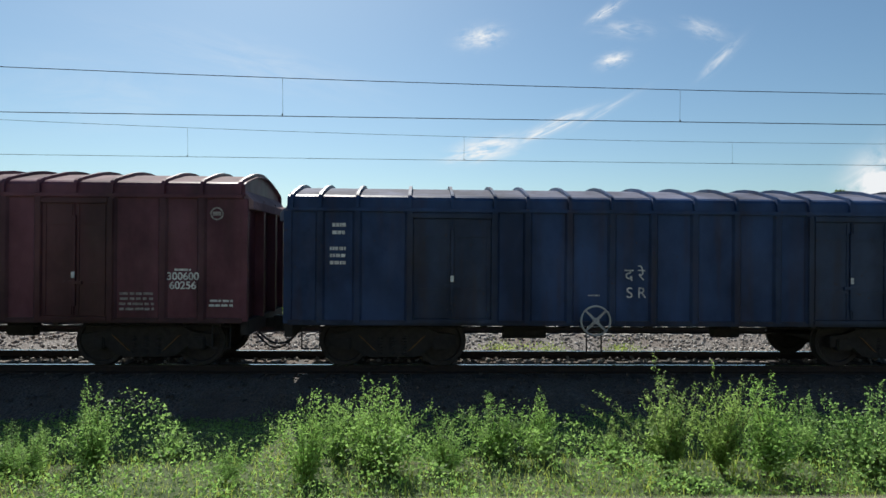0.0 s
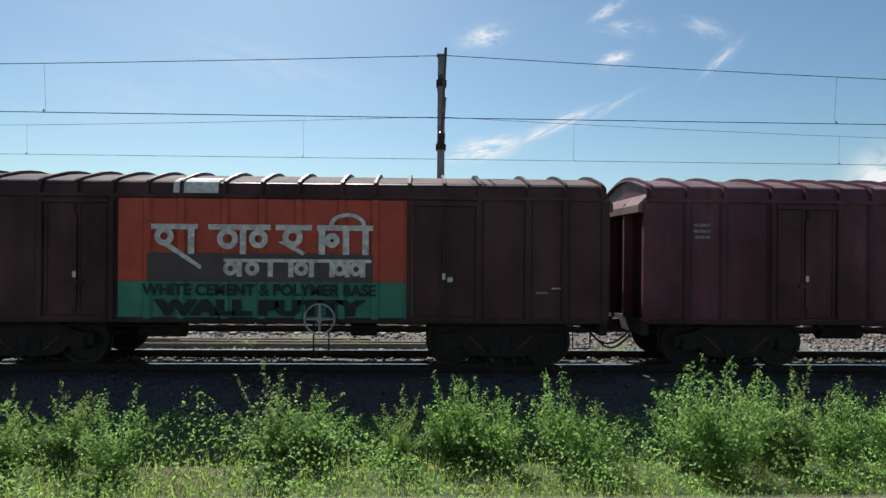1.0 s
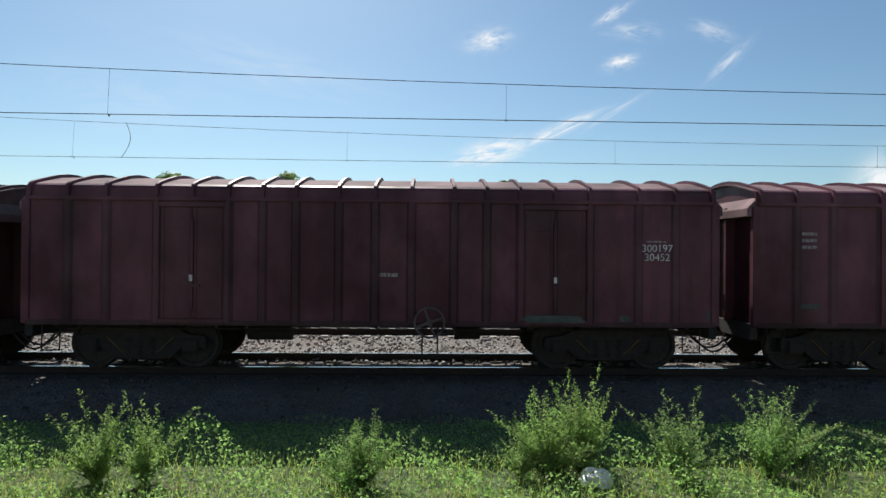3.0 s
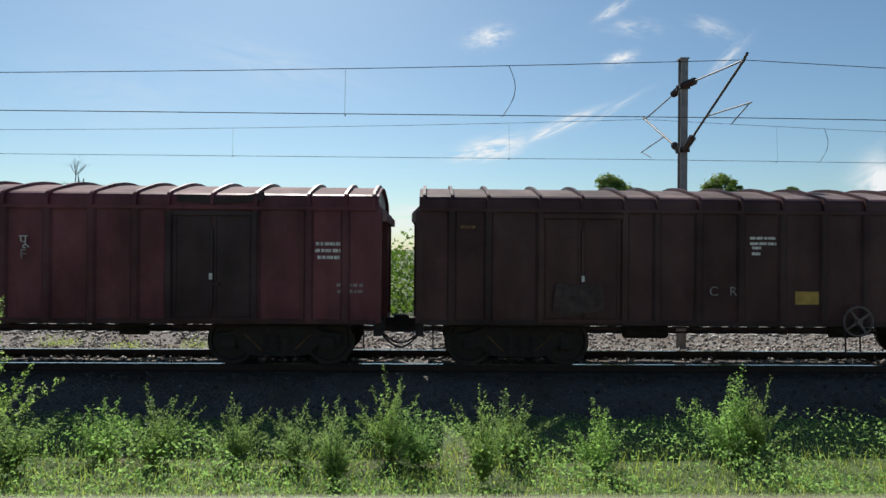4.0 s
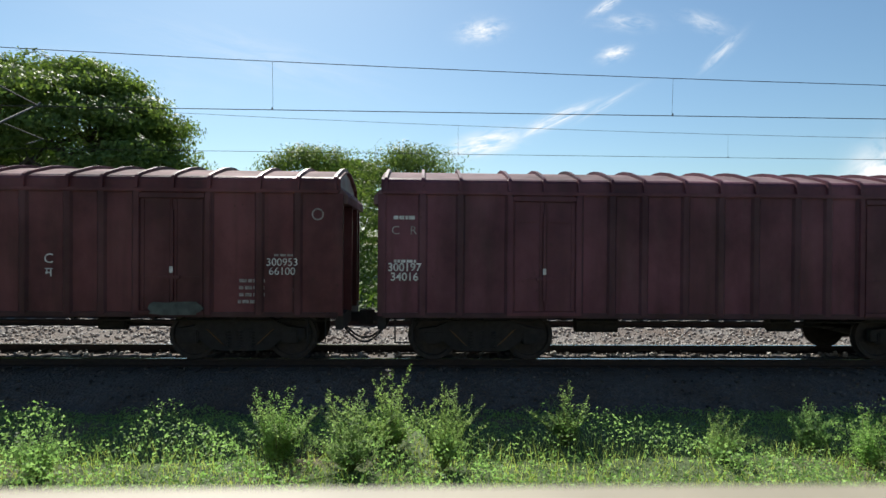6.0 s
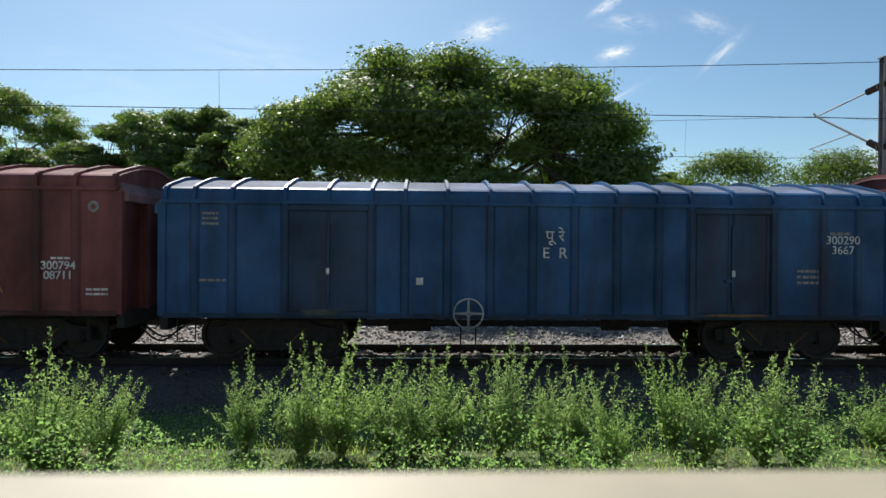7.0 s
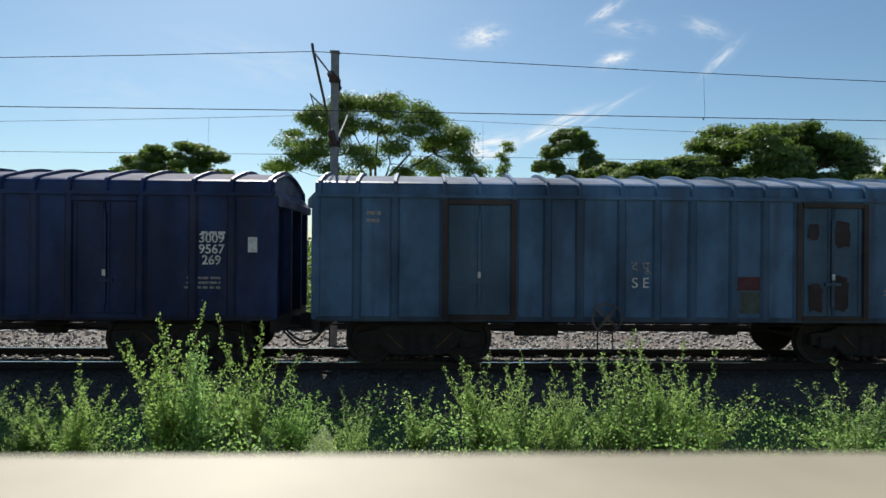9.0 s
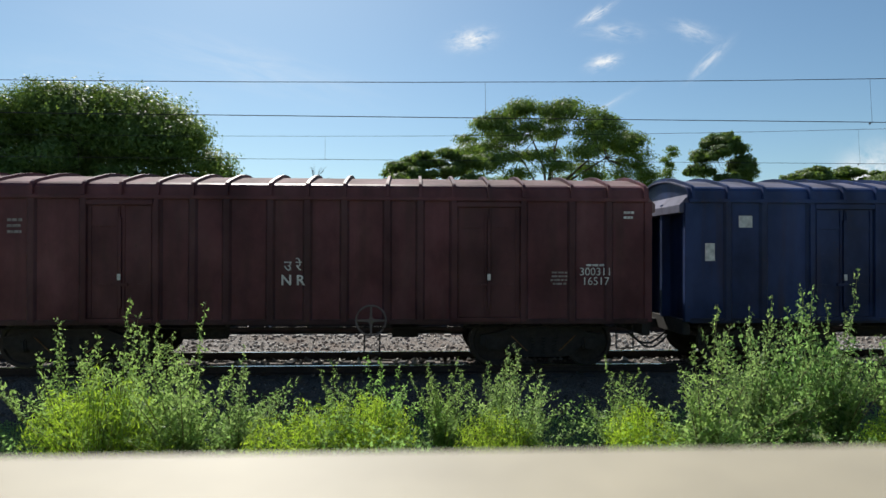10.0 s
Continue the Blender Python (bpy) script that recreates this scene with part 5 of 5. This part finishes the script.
plant_row([(-60.3, 7.4, 0.60), (-58.7, 7.4, 1.45), (-57.9, 7.7, 0.69), (-57.5, 8.2, 0.44), (-56.9, 8.0, 0.42), (-56.2, 8.0, 0.43), (-55.5, 7.7, 1.02), (-55.0, 7.4, 0.81), (-54.0, 8.0, 0.65), (-51.7, 8.0, 0.50)], 0.20)
plant_row([(-64.9, 8.0, 1.30), (-62.6, 7.7, 1.15), (-62.2, 8.2, 1.04), (-61.9, 8.2, 0.59)], 0.40)
plant_row([(-85.9, 8.2, 1.31), (-85.6, 8.2, 1.08), (-83.9, 7.4, 1.53), (-83.3, 8.0, 1.06), (-82.3, 8.2, 1.25), (-81.8, 7.7, 1.05), (-81.0, 8.0, 0.99)], 0.60)
plant_row([(-94.4, 8.2, 0.91), (-93.6, 8.0, 0.96), (-92.6, 8.0, 0.85), (-91.8, 8.0, 0.82), (-91.2, 7.4, 1.07), (-90.6, 8.2, 1.15), (-90.2, 8.0, 0.89), (-89.4, 7.4, 1.11), (-88.9, 8.2, 0.92), (-87.9, 7.7, 0.97)], 0.60)
plant_row([(-105.6, 7.4, 1.43), (-105.6, 8.0, 1.17), (-104.9, 8.2, 1.69), (-104.1, 8.0, 1.24), (-103.7, 8.0, 1.32), (-103.0, 8.0, 1.47), (-102.7, 8.2, 1.29), (-102.2, 7.4, 1.09), (-101.7, 7.4, 1.16), (-101.1, 7.4, 1.51), (-100.6, 8.0, 1.03), (-99.9, 8.0, 0.81), (-99.4, 8.2, 0.95), (-98.3, 8.0, 0.77), (-97.8, 8.0, 1.34), (-96.8, 7.7, 1.18), (-96.0, 8.0, 1.99), (-95.3, 7.7, 1.04)], 0.80)
plant_row([(-112.1, 8.0, 0.51), (-111.7, 8.0, 0.55), (-110.8, 8.0, 0.70), (-110.4, 8.0, 0.62), (-109.6, 8.2, 0.88), (-109.6, 7.4, 1.07), (-108.8, 7.4, 1.28), (-107.8, 7.7, 1.00)], 0.60)
plant_row([(-119.6, 8.0, 1.05), (-118.6, 7.7, 0.76), (-118.1, 8.0, 0.50)], 0.70)
plant_row([(-143.0, 7.7, 0.89), (-142.6, 8.0, 0.74), (-141.5, 7.7, 0.57), (-140.0, 8.2, 0.69), (-139.7, 7.4, 0.55), (-138.3, 7.4, 0.75), (-135.6, 8.0, 0.89)], 0.60)
plant_row([(-152.2, 8.0, 1.40), (-151.6, 7.7, 1.59), (-150.0, 8.2, 0.84), (-149.5, 7.7, 1.17), (-149.0, 7.4, 0.96), (-148.3, 8.0, 1.18), (-147.9, 7.7, 0.88), (-147.5, 8.2, 0.83), (-146.7, 8.0, 1.11), (-146.2, 7.7, 1.24), (-145.7, 7.4, 1.03), (-145.5, 7.4, 0.96), (-144.5, 7.7, 0.77), (-143.3, 8.0, 0.80), (-143.0, 7.7, 0.88), (-142.4, 8.0, 1.79), (-142.0, 8.0, 1.26)], 0.90)
plant_row([(-163.8, 7.4, 1.64), (-163.8, 8.0, 1.18), (-163.2, 7.7, 1.31), (-161.6, 8.2, 1.33), (-160.8, 8.0, 1.51), (-160.3, 8.0, 1.70), (-159.7, 8.2, 1.37), (-159.3, 8.0, 1.33), (-158.9, 8.2, 1.41), (-158.2, 8.0, 1.63), (-157.6, 8.2, 1.14), (-157.1, 8.2, 1.34), (-156.9, 7.4, 1.30), (-155.8, 8.2, 1.53), (-155.6, 7.7, 1.32), (-154.8, 7.7, 1.61), (-154.5, 7.4, 1.31), (-152.9, 8.2, 1.07)], 1.00)
plant_row([(-173.6, 8.2, 0.60), (-172.9, 7.7, 0.84), (-171.6, 7.4, 1.30), (-170.9, 8.2, 0.90), (-170.4, 8.0, 1.25), (-169.7, 8.0, 1.03), (-169.3, 7.7, 0.80), (-168.3, 7.4, 1.19), (-167.4, 8.0, 0.50), (-165.9, 7.4, 1.65), (-165.2, 7.7, 1.32), (-164.9, 7.4, 1.30)], 0.90)
plant_row([(-188.0, 7.4, 1.50), (-187.7, 7.7, 1.31), (-187.6, 8.2, 1.51), (-186.8, 7.4, 1.09), (-185.9, 7.4, 1.10), (-185.2, 8.2, 0.53), (-184.3, 7.4, 1.10), (-183.6, 7.7, 0.96), (-182.7, 8.0, 0.89), (-180.2, 7.7, 0.89), (-179.1, 7.4, 1.31), (-177.9, 8.2, 1.16), (-177.8, 7.4, 1.32)], 0.80)
plant_row([(-197.5, 7.4, 1.32), (-197.4, 8.0, 0.91), (-196.6, 7.7, 1.26), (-195.8, 8.0, 1.57), (-195.4, 8.2, 1.39), (-194.9, 7.4, 1.39), (-194.1, 8.0, 1.28), (-193.7, 7.7, 1.34), (-193.1, 7.7, 1.34), (-192.6, 7.4, 1.61), (-192.1, 7.4, 1.19), (-191.2, 7.7, 1.27), (-190.7, 7.7, 1.27), (-190.1, 8.0, 1.44), (-189.7, 7.7, 1.28), (-188.8, 7.4, 1.55), (-188.0, 8.2, 1.26)], 0.85)
plant_row([(-210.7, 8.2, 0.96), (-209.7, 7.4, 1.37), (-208.8, 8.0, 1.92), (-208.3, 7.7, 1.85), (-207.8, 8.0, 1.82), (-207.2, 8.2, 1.19), (-206.4, 7.4, 1.07), (-205.6, 8.2, 0.89), (-204.7, 8.0, 1.38), (-204.3, 7.4, 1.49), (-203.8, 7.4, 1.42), (-203.0, 7.7, 1.69), (-202.5, 7.4, 1.63), (-202.1, 7.4, 1.49), (-200.1, 7.4, 1.35)], 0.80)
plant_row([(-220.8, 7.4, 2.34), (-220.5, 8.2, 1.93), (-219.7, 7.4, 2.01), (-219.0, 7.4, 1.53), (-218.8, 8.2, 1.47), (-217.9, 8.0, 1.35), (-217.6, 7.7, 2.08), (-217.2, 8.0, 2.05), (-216.9, 7.4, 2.00), (-216.2, 8.0, 2.05), (-215.7, 8.2, 1.99), (-215.4, 8.2, 1.91), (-214.9, 8.0, 1.63), (-214.3, 8.0, 1.63), (-213.8, 8.0, 1.48), (-213.1, 7.7, 1.96), (-212.3, 8.0, 2.08), (-211.6, 8.2, 1.44), (-211.2, 7.4, 1.35)], 0.90)
plant_row([(-231.9, 7.7, 1.84), (-231.2, 7.4, 2.08), (-231.1, 8.2, 1.70), (-230.3, 7.4, 2.01), (-229.8, 7.7, 1.48), (-228.5, 7.4, 1.45), (-228.0, 8.0, 1.49), (-227.2, 8.2, 1.30), (-226.5, 8.2, 1.45), (-226.3, 7.4, 1.58), (-224.8, 8.2, 1.29), (-224.0, 7.4, 1.99), (-223.0, 8.0, 2.08), (-222.3, 8.2, 2.45), (-221.8, 8.0, 2.38)], 0.85)
for x, y, h in ((-231.3, 7.2, 1.62), (-230.5, 7.0, 0.9), (-228.9, 7.1, 1.22), (-228.2, 7.4, 1.25), (-226.6, 7.2, 1.05), (-224.9, 7.3, 1.1), (-221.4, 7.1, 1.1), (-192.6, 7.1, 0.95), (-193.5, 7.3, 1.0)):
    weed(x, y, h, "bush")
weed(-181.25, 7.6, 1.02, "broad", 1.2)
for x, y, h in ((-115.6, 8.0, 1.55), (-113.2, 8.2, 1.05), (-111.3, 8.2, 1.0), (-142.6, 7.8, 1.85), (-116.6, 8.1, 1.45)):
    weed(x, y, h, "stalk")
for i in range(15):
    weed(weed_rng.uniform(-79, -62), weed_rng.uniform(7.3, 8.5), weed_rng.uniform(0.5, 1.2), "feather" if i % 3 else "leafy")
for i in range(14):
    weed(weed_rng.uniform(-137, -121), weed_rng.uniform(7.3, 8.5), weed_rng.uniform(0.45, 1.15), "feather" if i % 3 else "leafy")


def build_undergrowth():
    rng = np.random.default_rng(12)

    def height(x, y):
        k = 0.5 + 0.5 * np.sin(x * 1.9 + 2 * np.sin(x * 0.37) + y * 1.3)
        j = 0.5 + 0.5 * np.sin(x * 4.3 + y * 3.1 + 1.5 * np.sin(x * 1.1 + 2))
        return 0.14 + 0.26 * k + 0.22 * j * k + 0.08 * j

    gy, gz = [p[0] for p in GROUND_Y], [p[1] for p in GROUND_Y]
    n = 520000
    x = rng.uniform(-243, 14, n)
    y = 6.2 + 4.5 * rng.random(n) ** 1.8
    thin = np.where((x > -120) & (x < -108) | (x > -176) & (x < -170.5), 0.5, np.where((x > -62) & (x < -50), 0.8, 1.0))
    thin = thin * np.where(x > -48, 1.4, np.where((x < -152) | (x > -140) & (x < -137), 1.45, np.where(x < -140, 0.85, 1.0)))
    top = height(x, y) * thin * np.clip((10.2 - y) / 1.8, 0.3, 1)
    z = np.interp(y, gy, gz) + top * rng.random(n) ** 0.45
    me = quads_mesh("undergrowth", leaflets(rng, np.stack([x, y, z], 1), rng.uniform(0.022, 0.062, n), 0.5, 0.25), M_WEED)
    tagged(new("undergrowth", me), "low tangle of small green weeds", "undergrowth", kind="stuff")
    n = 230000
    x = rng.uniform(-243, 14, n)
    y = 5.8 + 5.4 * rng.random(n) ** 1.5
    z = np.interp(y, gy, gz)
    h = rng.uniform(0.08, 0.28, n) * np.clip((9.6 - y) / 1.6, 0.25, 1)
    lean = rng.normal(0, 0.4, (n, 2)) * h[:, None]
    wid = rng.uniform(0.004, 0.009, n)
    ang = rng.uniform(0, 6.28, n)
    dx, dy = np.cos(ang) * wid, np.sin(ang) * wid
    tri = np.stack([np.stack([x - dx, y - dy, z - 0.02], 1), np.stack([x + dx, y + dy, z - 0.02], 1), np.stack([x + lean[:, 0], y + lean[:, 1], z + h], 1)], 1)
    tagged(new("grass", quads_mesh("grass", tri, M_GRASS)), "rough green grass among the weeds", "grass", kind="stuff")
    # tufts on the ballast between the tracks
    spots, sizes = [], []
    for cx in (5.5, 3.4, 2.2, -16.4, -24.8, -23.6, -26.4, -100.2, -98.0, -96.2, -171.6, -170.8, -173.8, -185.0, -206.0, -219.5):
        cy = 16.6 + rng.uniform(-0.8, 0.6)
        m = 420
        spots.append(np.stack([cx + rng.normal(0, 0.30, m), cy + rng.normal(0, 0.2, m), -0.3 + np.abs(rng.normal(0, 0.11, m))], 1))
        sizes.append(rng.uniform(0.03, 0.08, m))
    me = quads_mesh("trackside_tufts", leaf_corners(rng, np.concatenate(spots), np.concatenate(sizes), 0.4, 0.5), M_GRASS)
    tagged(new("trackside_tufts", me), "green tufts growing in the ballast", "grass", kind="stuff")
    # scrub and field growth beyond the tracks
    n = 190000
    x = rng.uniform(-280, 45, n)
    y = 26.5 + 11 * rng.random(n)
    top = (0.35 + (y - 26.5) * 0.26 + 1.3 * np.clip(np.sin(x * 0.21 + 1.7 * np.sin(x * 0.073) + y * 0.3), 0, 1) * np.clip((y - 28) / 6, 0, 1)
           + 1.0 * np.clip(np.sin(x * 0.63 + 2 * np.sin(x * 0.19) + y * 0.5), 0, 1) * np.clip((y - 28) / 5, 0, 1))
    z = np.interp(y, gy, gz) + top * rng.random(n) ** 0.6
    me = quads_mesh("field_scrub", leaflets(rng, np.stack([x, y, z], 1), rng.uniform(0.14, 0.36, n), 0.55, 0.2), M_SCRUB)
    tagged(new("field_scrub", me), "green field scrub beyond the tracks", "scrub", kind="stuff")


build_undergrowth()


# ---- trees beyond the tracks ----
def build_tree(name, x, y, width, top, style, seed, label, leaf=0.3, dense=1.0):
    """Trunk, forking limbs and a crown of leaf clumps shaped by the style."""
    r, rng = random.Random(seed), np.random.default_rng(seed)
    z0 = ground_height(y) - 0.1
    t = thing(name, x, y, z0, label, "tree", "trees behind the train")
    h, half = top - z0, width / 2
    wood, spots, facing, sizes, clumps = Geo(), [], [], [], []
    fork = h * {"umbrella": 0.26, "lacy": 0.36, "round": 0.3, "bush": 0.08, "dead": 0.45, "thin": 0.3}[style]
    girth = {"umbrella": 0.5, "lacy": 0.42, "round": 0.3, "bush": 0.14, "dead": 0.34, "thin": 0.12}[style]
    wood.tube([(0, 0, 0), (0.1, 0, fork * 0.5), (0.0, 0.1, fork)], [girth * 1.25, girth, girth * 0.85], 9)
    count = int({"umbrella": 150, "lacy": 78, "round": 84, "bush": 60, "dead": 16, "thin": 16}[style] * dense)
    for i in range(count):
        a, q = r.uniform(0, 6.28), math.sqrt(r.random())
        dome = math.sqrt(max(0.0, 1 - q * q))
        flat, rad = 0.42, r.uniform(0.050, 0.100) * width
        if style == "umbrella":
            lobe = 0.93 + 0.07 * math.sin(3 * a + seed) + 0.05 * math.sin(5 * a + 2 * seed)
            zz = h * (0.46 + 0.54 * dome ** 0.9 * lobe) if i % 3 else h * (0.32 + r.random() * 0.5 * dome)
            zz += r.uniform(-0.07, 0.04) * h
        elif style == "lacy":
            q = 0.25 + 0.75 * q
            zz = h * (0.52 + 0.46 * math.sqrt(max(0.0, 1 - q * q)) - 0.16 * r.random() ** 2)
            rad = r.uniform(0.05, 0.085) * width
            flat = 0.45
        elif style == "thin":
            zz = h * (0.35 + 0.62 * i / count)
            q *= 0.9 - 0.5 * i / count
            rad, flat = r.uniform(0.14, 0.26) * width, 0.6
        else:
            zz = h * (0.42 + 0.56 * dome) if i % 2 else h * (0.2 + 0.7 * r.random() * dome)
            rad, flat = (r.uniform(0.11, 0.19) if style == "bush" else r.uniform(0.06, 0.13)) * width, 0.7
        keep = half - rad * 0.8
        c = Vector((math.cos(a) * q * keep, math.sin(a) * q * keep * 0.55, min(zz, h - rad * flat * 0.8)))
        clumps.append((c, rad, flat))
    limbs = []
    for k in range(9 if style in ("umbrella", "lacy") else 6):
        c = r.choice(clumps)[0]
        end = Vector((c.x * 0.72, c.y * 0.72, fork + (c.z - fork) * 0.72))
        mid = Vector((end.x * 0.42 + r.uniform(-0.4, 0.4), end.y * 0.42, fork + (end.z - fork) * 0.58))
        w0 = girth * r.uniform(0.38, 0.55)
        wood.tube([(0, 0, fork * 0.97), mid, end], [w0, w0 * 0.7, w0 * 0.35], 6)
        limbs += [(mid, w0 * 0.4), (mid.lerp(end, 0.5), w0 * 0.35), (end, w0 * 0.3)]
    for c, rad, flat in clumps:
        root, w0 = min(limbs, key=lambda p: (p[0] - c).length)
        if style != "bush" or r.random() < 0.5:
            bow = root.lerp(c, 0.5) + Vector((r.uniform(-0.2, 0.2), 0, -0.04 * (c - root).length))
            wood.tube([root, bow, c], [w0 * k * (1.6 if style == "dead" else 1.0) for k in (0.7, 0.5, 0.2)], 4)
        if style == "dead":
            for _ in range(4):
                wood.tube([root.lerp(c, r.uniform(0.3, 1.0)), c + Vector((r.uniform(-1, 1), r.uniform(-1, 1), r.uniform(-0.3, 0.8))) * width * 0.12], [w0 * 0.4, w0 * 0.15], 4)
            continue
        n = int({"umbrella": 1300, "lacy": 760, "round": 1150, "bush": 480, "thin": 300}[style] * (rad / width / 0.08 if style in ("umbrella", "round") else 1))
        g = rng.normal(size=(n, 3))
        g[:, 2] += 0.25
        g /= np.linalg.norm(g, axis=1, keepdims=True)
        facing.append(g * (1, 1, 1.3) + (0, 0, 0.25))
        lump = 1 + 0.22 * np.sin(g[:, :1] * 7 + c.x * 3) * np.sin(g[:, 1:2] * 6 + c.y * 5) + 0.15 * np.sin(g[:, 2:] * 9 + c.z)
        g = g * rng.random((n, 1)) ** 0.4 * rad * 1.02 * lump
        g[:, 2] *= flat
        spots.append(g + np.array(c))
        sizes.append(rng.uniform(leaf * 0.4, leaf * 0.95, n))
    part("trunk", wood, M_DEADWOOD if style == "dead" else M_BARK, t, "bare grey branches" if style == "dead" else "")
    if spots:
        part("crown", quads_mesh("crown", crown_leaves(rng, np.concatenate(spots), np.concatenate(facing), np.concatenate(sizes)), M_TREE), None, t)
    return t


TREES = [
    ("rain_tree", -157.7, 33.5, 24.0, 12.5, "umbrella", 1, "broad dark green rain tree with a domed crown", 0.30, 1.25),
    ("tree", -169.6, 36, 8.5, 9.6, "umbrella", 2, "spreading green tree beside the rain tree", 0.32, 0.6),
    ("tree", -178.0, 48, 19.0, 12.6, "umbrella", 3, "flat-topped bright green spreading tree", 0.34, 0.85),
    ("tree", -188.0, 60, 12.0, 11.4, "umbrella", 4, "low rounded green tree", 0.36, 0.5),
    ("tree", -211.3, 73, 27.5, 20.9, "lacy", 5, "tall airy tree with open branching crown", 0.42, 1.15),
    ("tree", -186.2, 80, 11.5, 18.4, "round", 6, "dark rounded leafy tree", 0.42, 0.8),
    ("sapling", -195.4, 75, 4.2, 16.6, "thin", 7, "slender tree with sparse leaves", 0.36, 1.0),
    ("tree", -226.0, 50, 12.5, 10.9, "umbrella", 8, "low spreading green tree", 0.34, 0.55),
    ("tree", -254.5, 51, 25.5, 15.3, "round", 9, "big dark rounded tree with dense leaves", 0.36, 2.2),
    ("dead_tree", -241.0, 88, 5.0, 16.9, "dead", 10, "bare grey dead tree behind the train", 0.3, 1.0),
    ("dead_tree", -137.0, 82, 5.6, 14.6, "dead", 11, "bare grey dead tree behind the train", 0.3, 1.0),
    ("tree", -140.0, 55, 14.0, 9.9, "umbrella", 12, "low rounded green tree", 0.36, 0.5),
    ("thicket_tree", -134.6, 35.5, 9.5, 8.0, "bush", 13, "ragged green thorny tree", 0.22, 0.9),
    ("thicket_tree", -140.3, 36.5, 9.0, 8.1, "bush", 14, "ragged green thorny tree", 0.22, 0.9),
    ("small_tree", -74.4, 32, 2.8, 6.9, "bush", 15, "small rounded green tree", 0.2, 0.6),
    ("small_tree", -80.4, 32, 3.4, 6.4, "bush", 16, "small ragged green tree", 0.2, 0.6),
    ("small_tree", -59.5, 60, 3.4, 9.6, "bush", 18, "small dark green tree", 0.26, 0.4),
    ("small_tree", -53.5, 60, 2.4, 9.2, "bush", 19, "small green leafy tree", 0.3, 0.5),
    ("small_tree", 42.4, 60, 3.0, 8.8, "bush", 20, "small pale green tree", 0.3, 0.5),
    ("tree", -172.2, 41, 9.0, 8.5, "umbrella", 22, "low spreading green tree beside the rain tree", 0.3, 0.4),
    ("tree", -186.0, 47, 14.0, 9.9, "umbrella", 23, "low rounded bright green tree", 0.32, 0.45),
    ("tree", -181.0, 62, 12.0, 11.4, "umbrella", 21, "low spreading green tree", 0.36, 0.45),
]
for row in TREES:
    build_tree(*row)


# ---- litter ----
def plastic_bag(x, y, size, seed):
    r = random.Random(seed)
    bm = bmesh.new()
    bmesh.ops.create_icosphere(bm, subdivisions=3, radius=1.0)
    for v in bm.verts:
        k = 1 + 0.38 * noise.noise(v.co * 1.7 + Vector((seed, 0, 0))) + 0.2 * noise.noise(v.co * 4.1 + Vector((0, seed, 0)))
        v.co = Vector((v.co.x * k * size, v.co.y * k * size * 0.8, max(v.co.z * k, -0.45) * size * 0.62))
    me = bpy.data.meshes.new("plastic_bag")
    bm.to_mesh(me)
    bm.free()
    me.materials.append(M_BAG)
    ob = new("plastic_bag", me)
    ob.location = (x, y, ground_height(y) + size * 0.3)
    tagged(ob, "crumpled white plastic bag lying in the grass", "bag", "litter")


plastic_bag(-113.15, 7.95, 0.17, 3)
plastic_bag(-64.9, 7.45, 0.20, 5)
plastic_bag(-117.0, 10.2, 0.12, 6)
plastic_bag(-57.6, 16.2, 0.22, 8)
plastic_bag(-54.9, 16.0, 0.20, 9)
plastic_bag(-91.9, 16.3, 0.24, 10)
plastic_bag(-19.6, 16.4, 0.22, 11)
plastic_bag(-16.9, 16.2, 0.26, 12)
plastic_bag(-199.9, 20.6, 0.20, 13)


def spare_rail(x, y, length, turn):
    g = Geo().prism([(u, w + 0.17) for u, w in RAIL], -length / 2, length / 2, "x")
    ob = part("spare_rail", g, M_CONCRETE)
    ob.location, ob.rotation_euler = (x, y, -0.30), (0, 0, turn)
    tagged(ob, "pale weathered rail length lying on the ballast", "spare rail", "spare rails")


for x, y, length, turn in ((-26.0, 16.3, 9.0, 0.004), (-24.2, 16.75, 8.0, -0.02), (-26.8, 17.2, 7.5, 0.012)):
    spare_rail(x, y, length, turn)
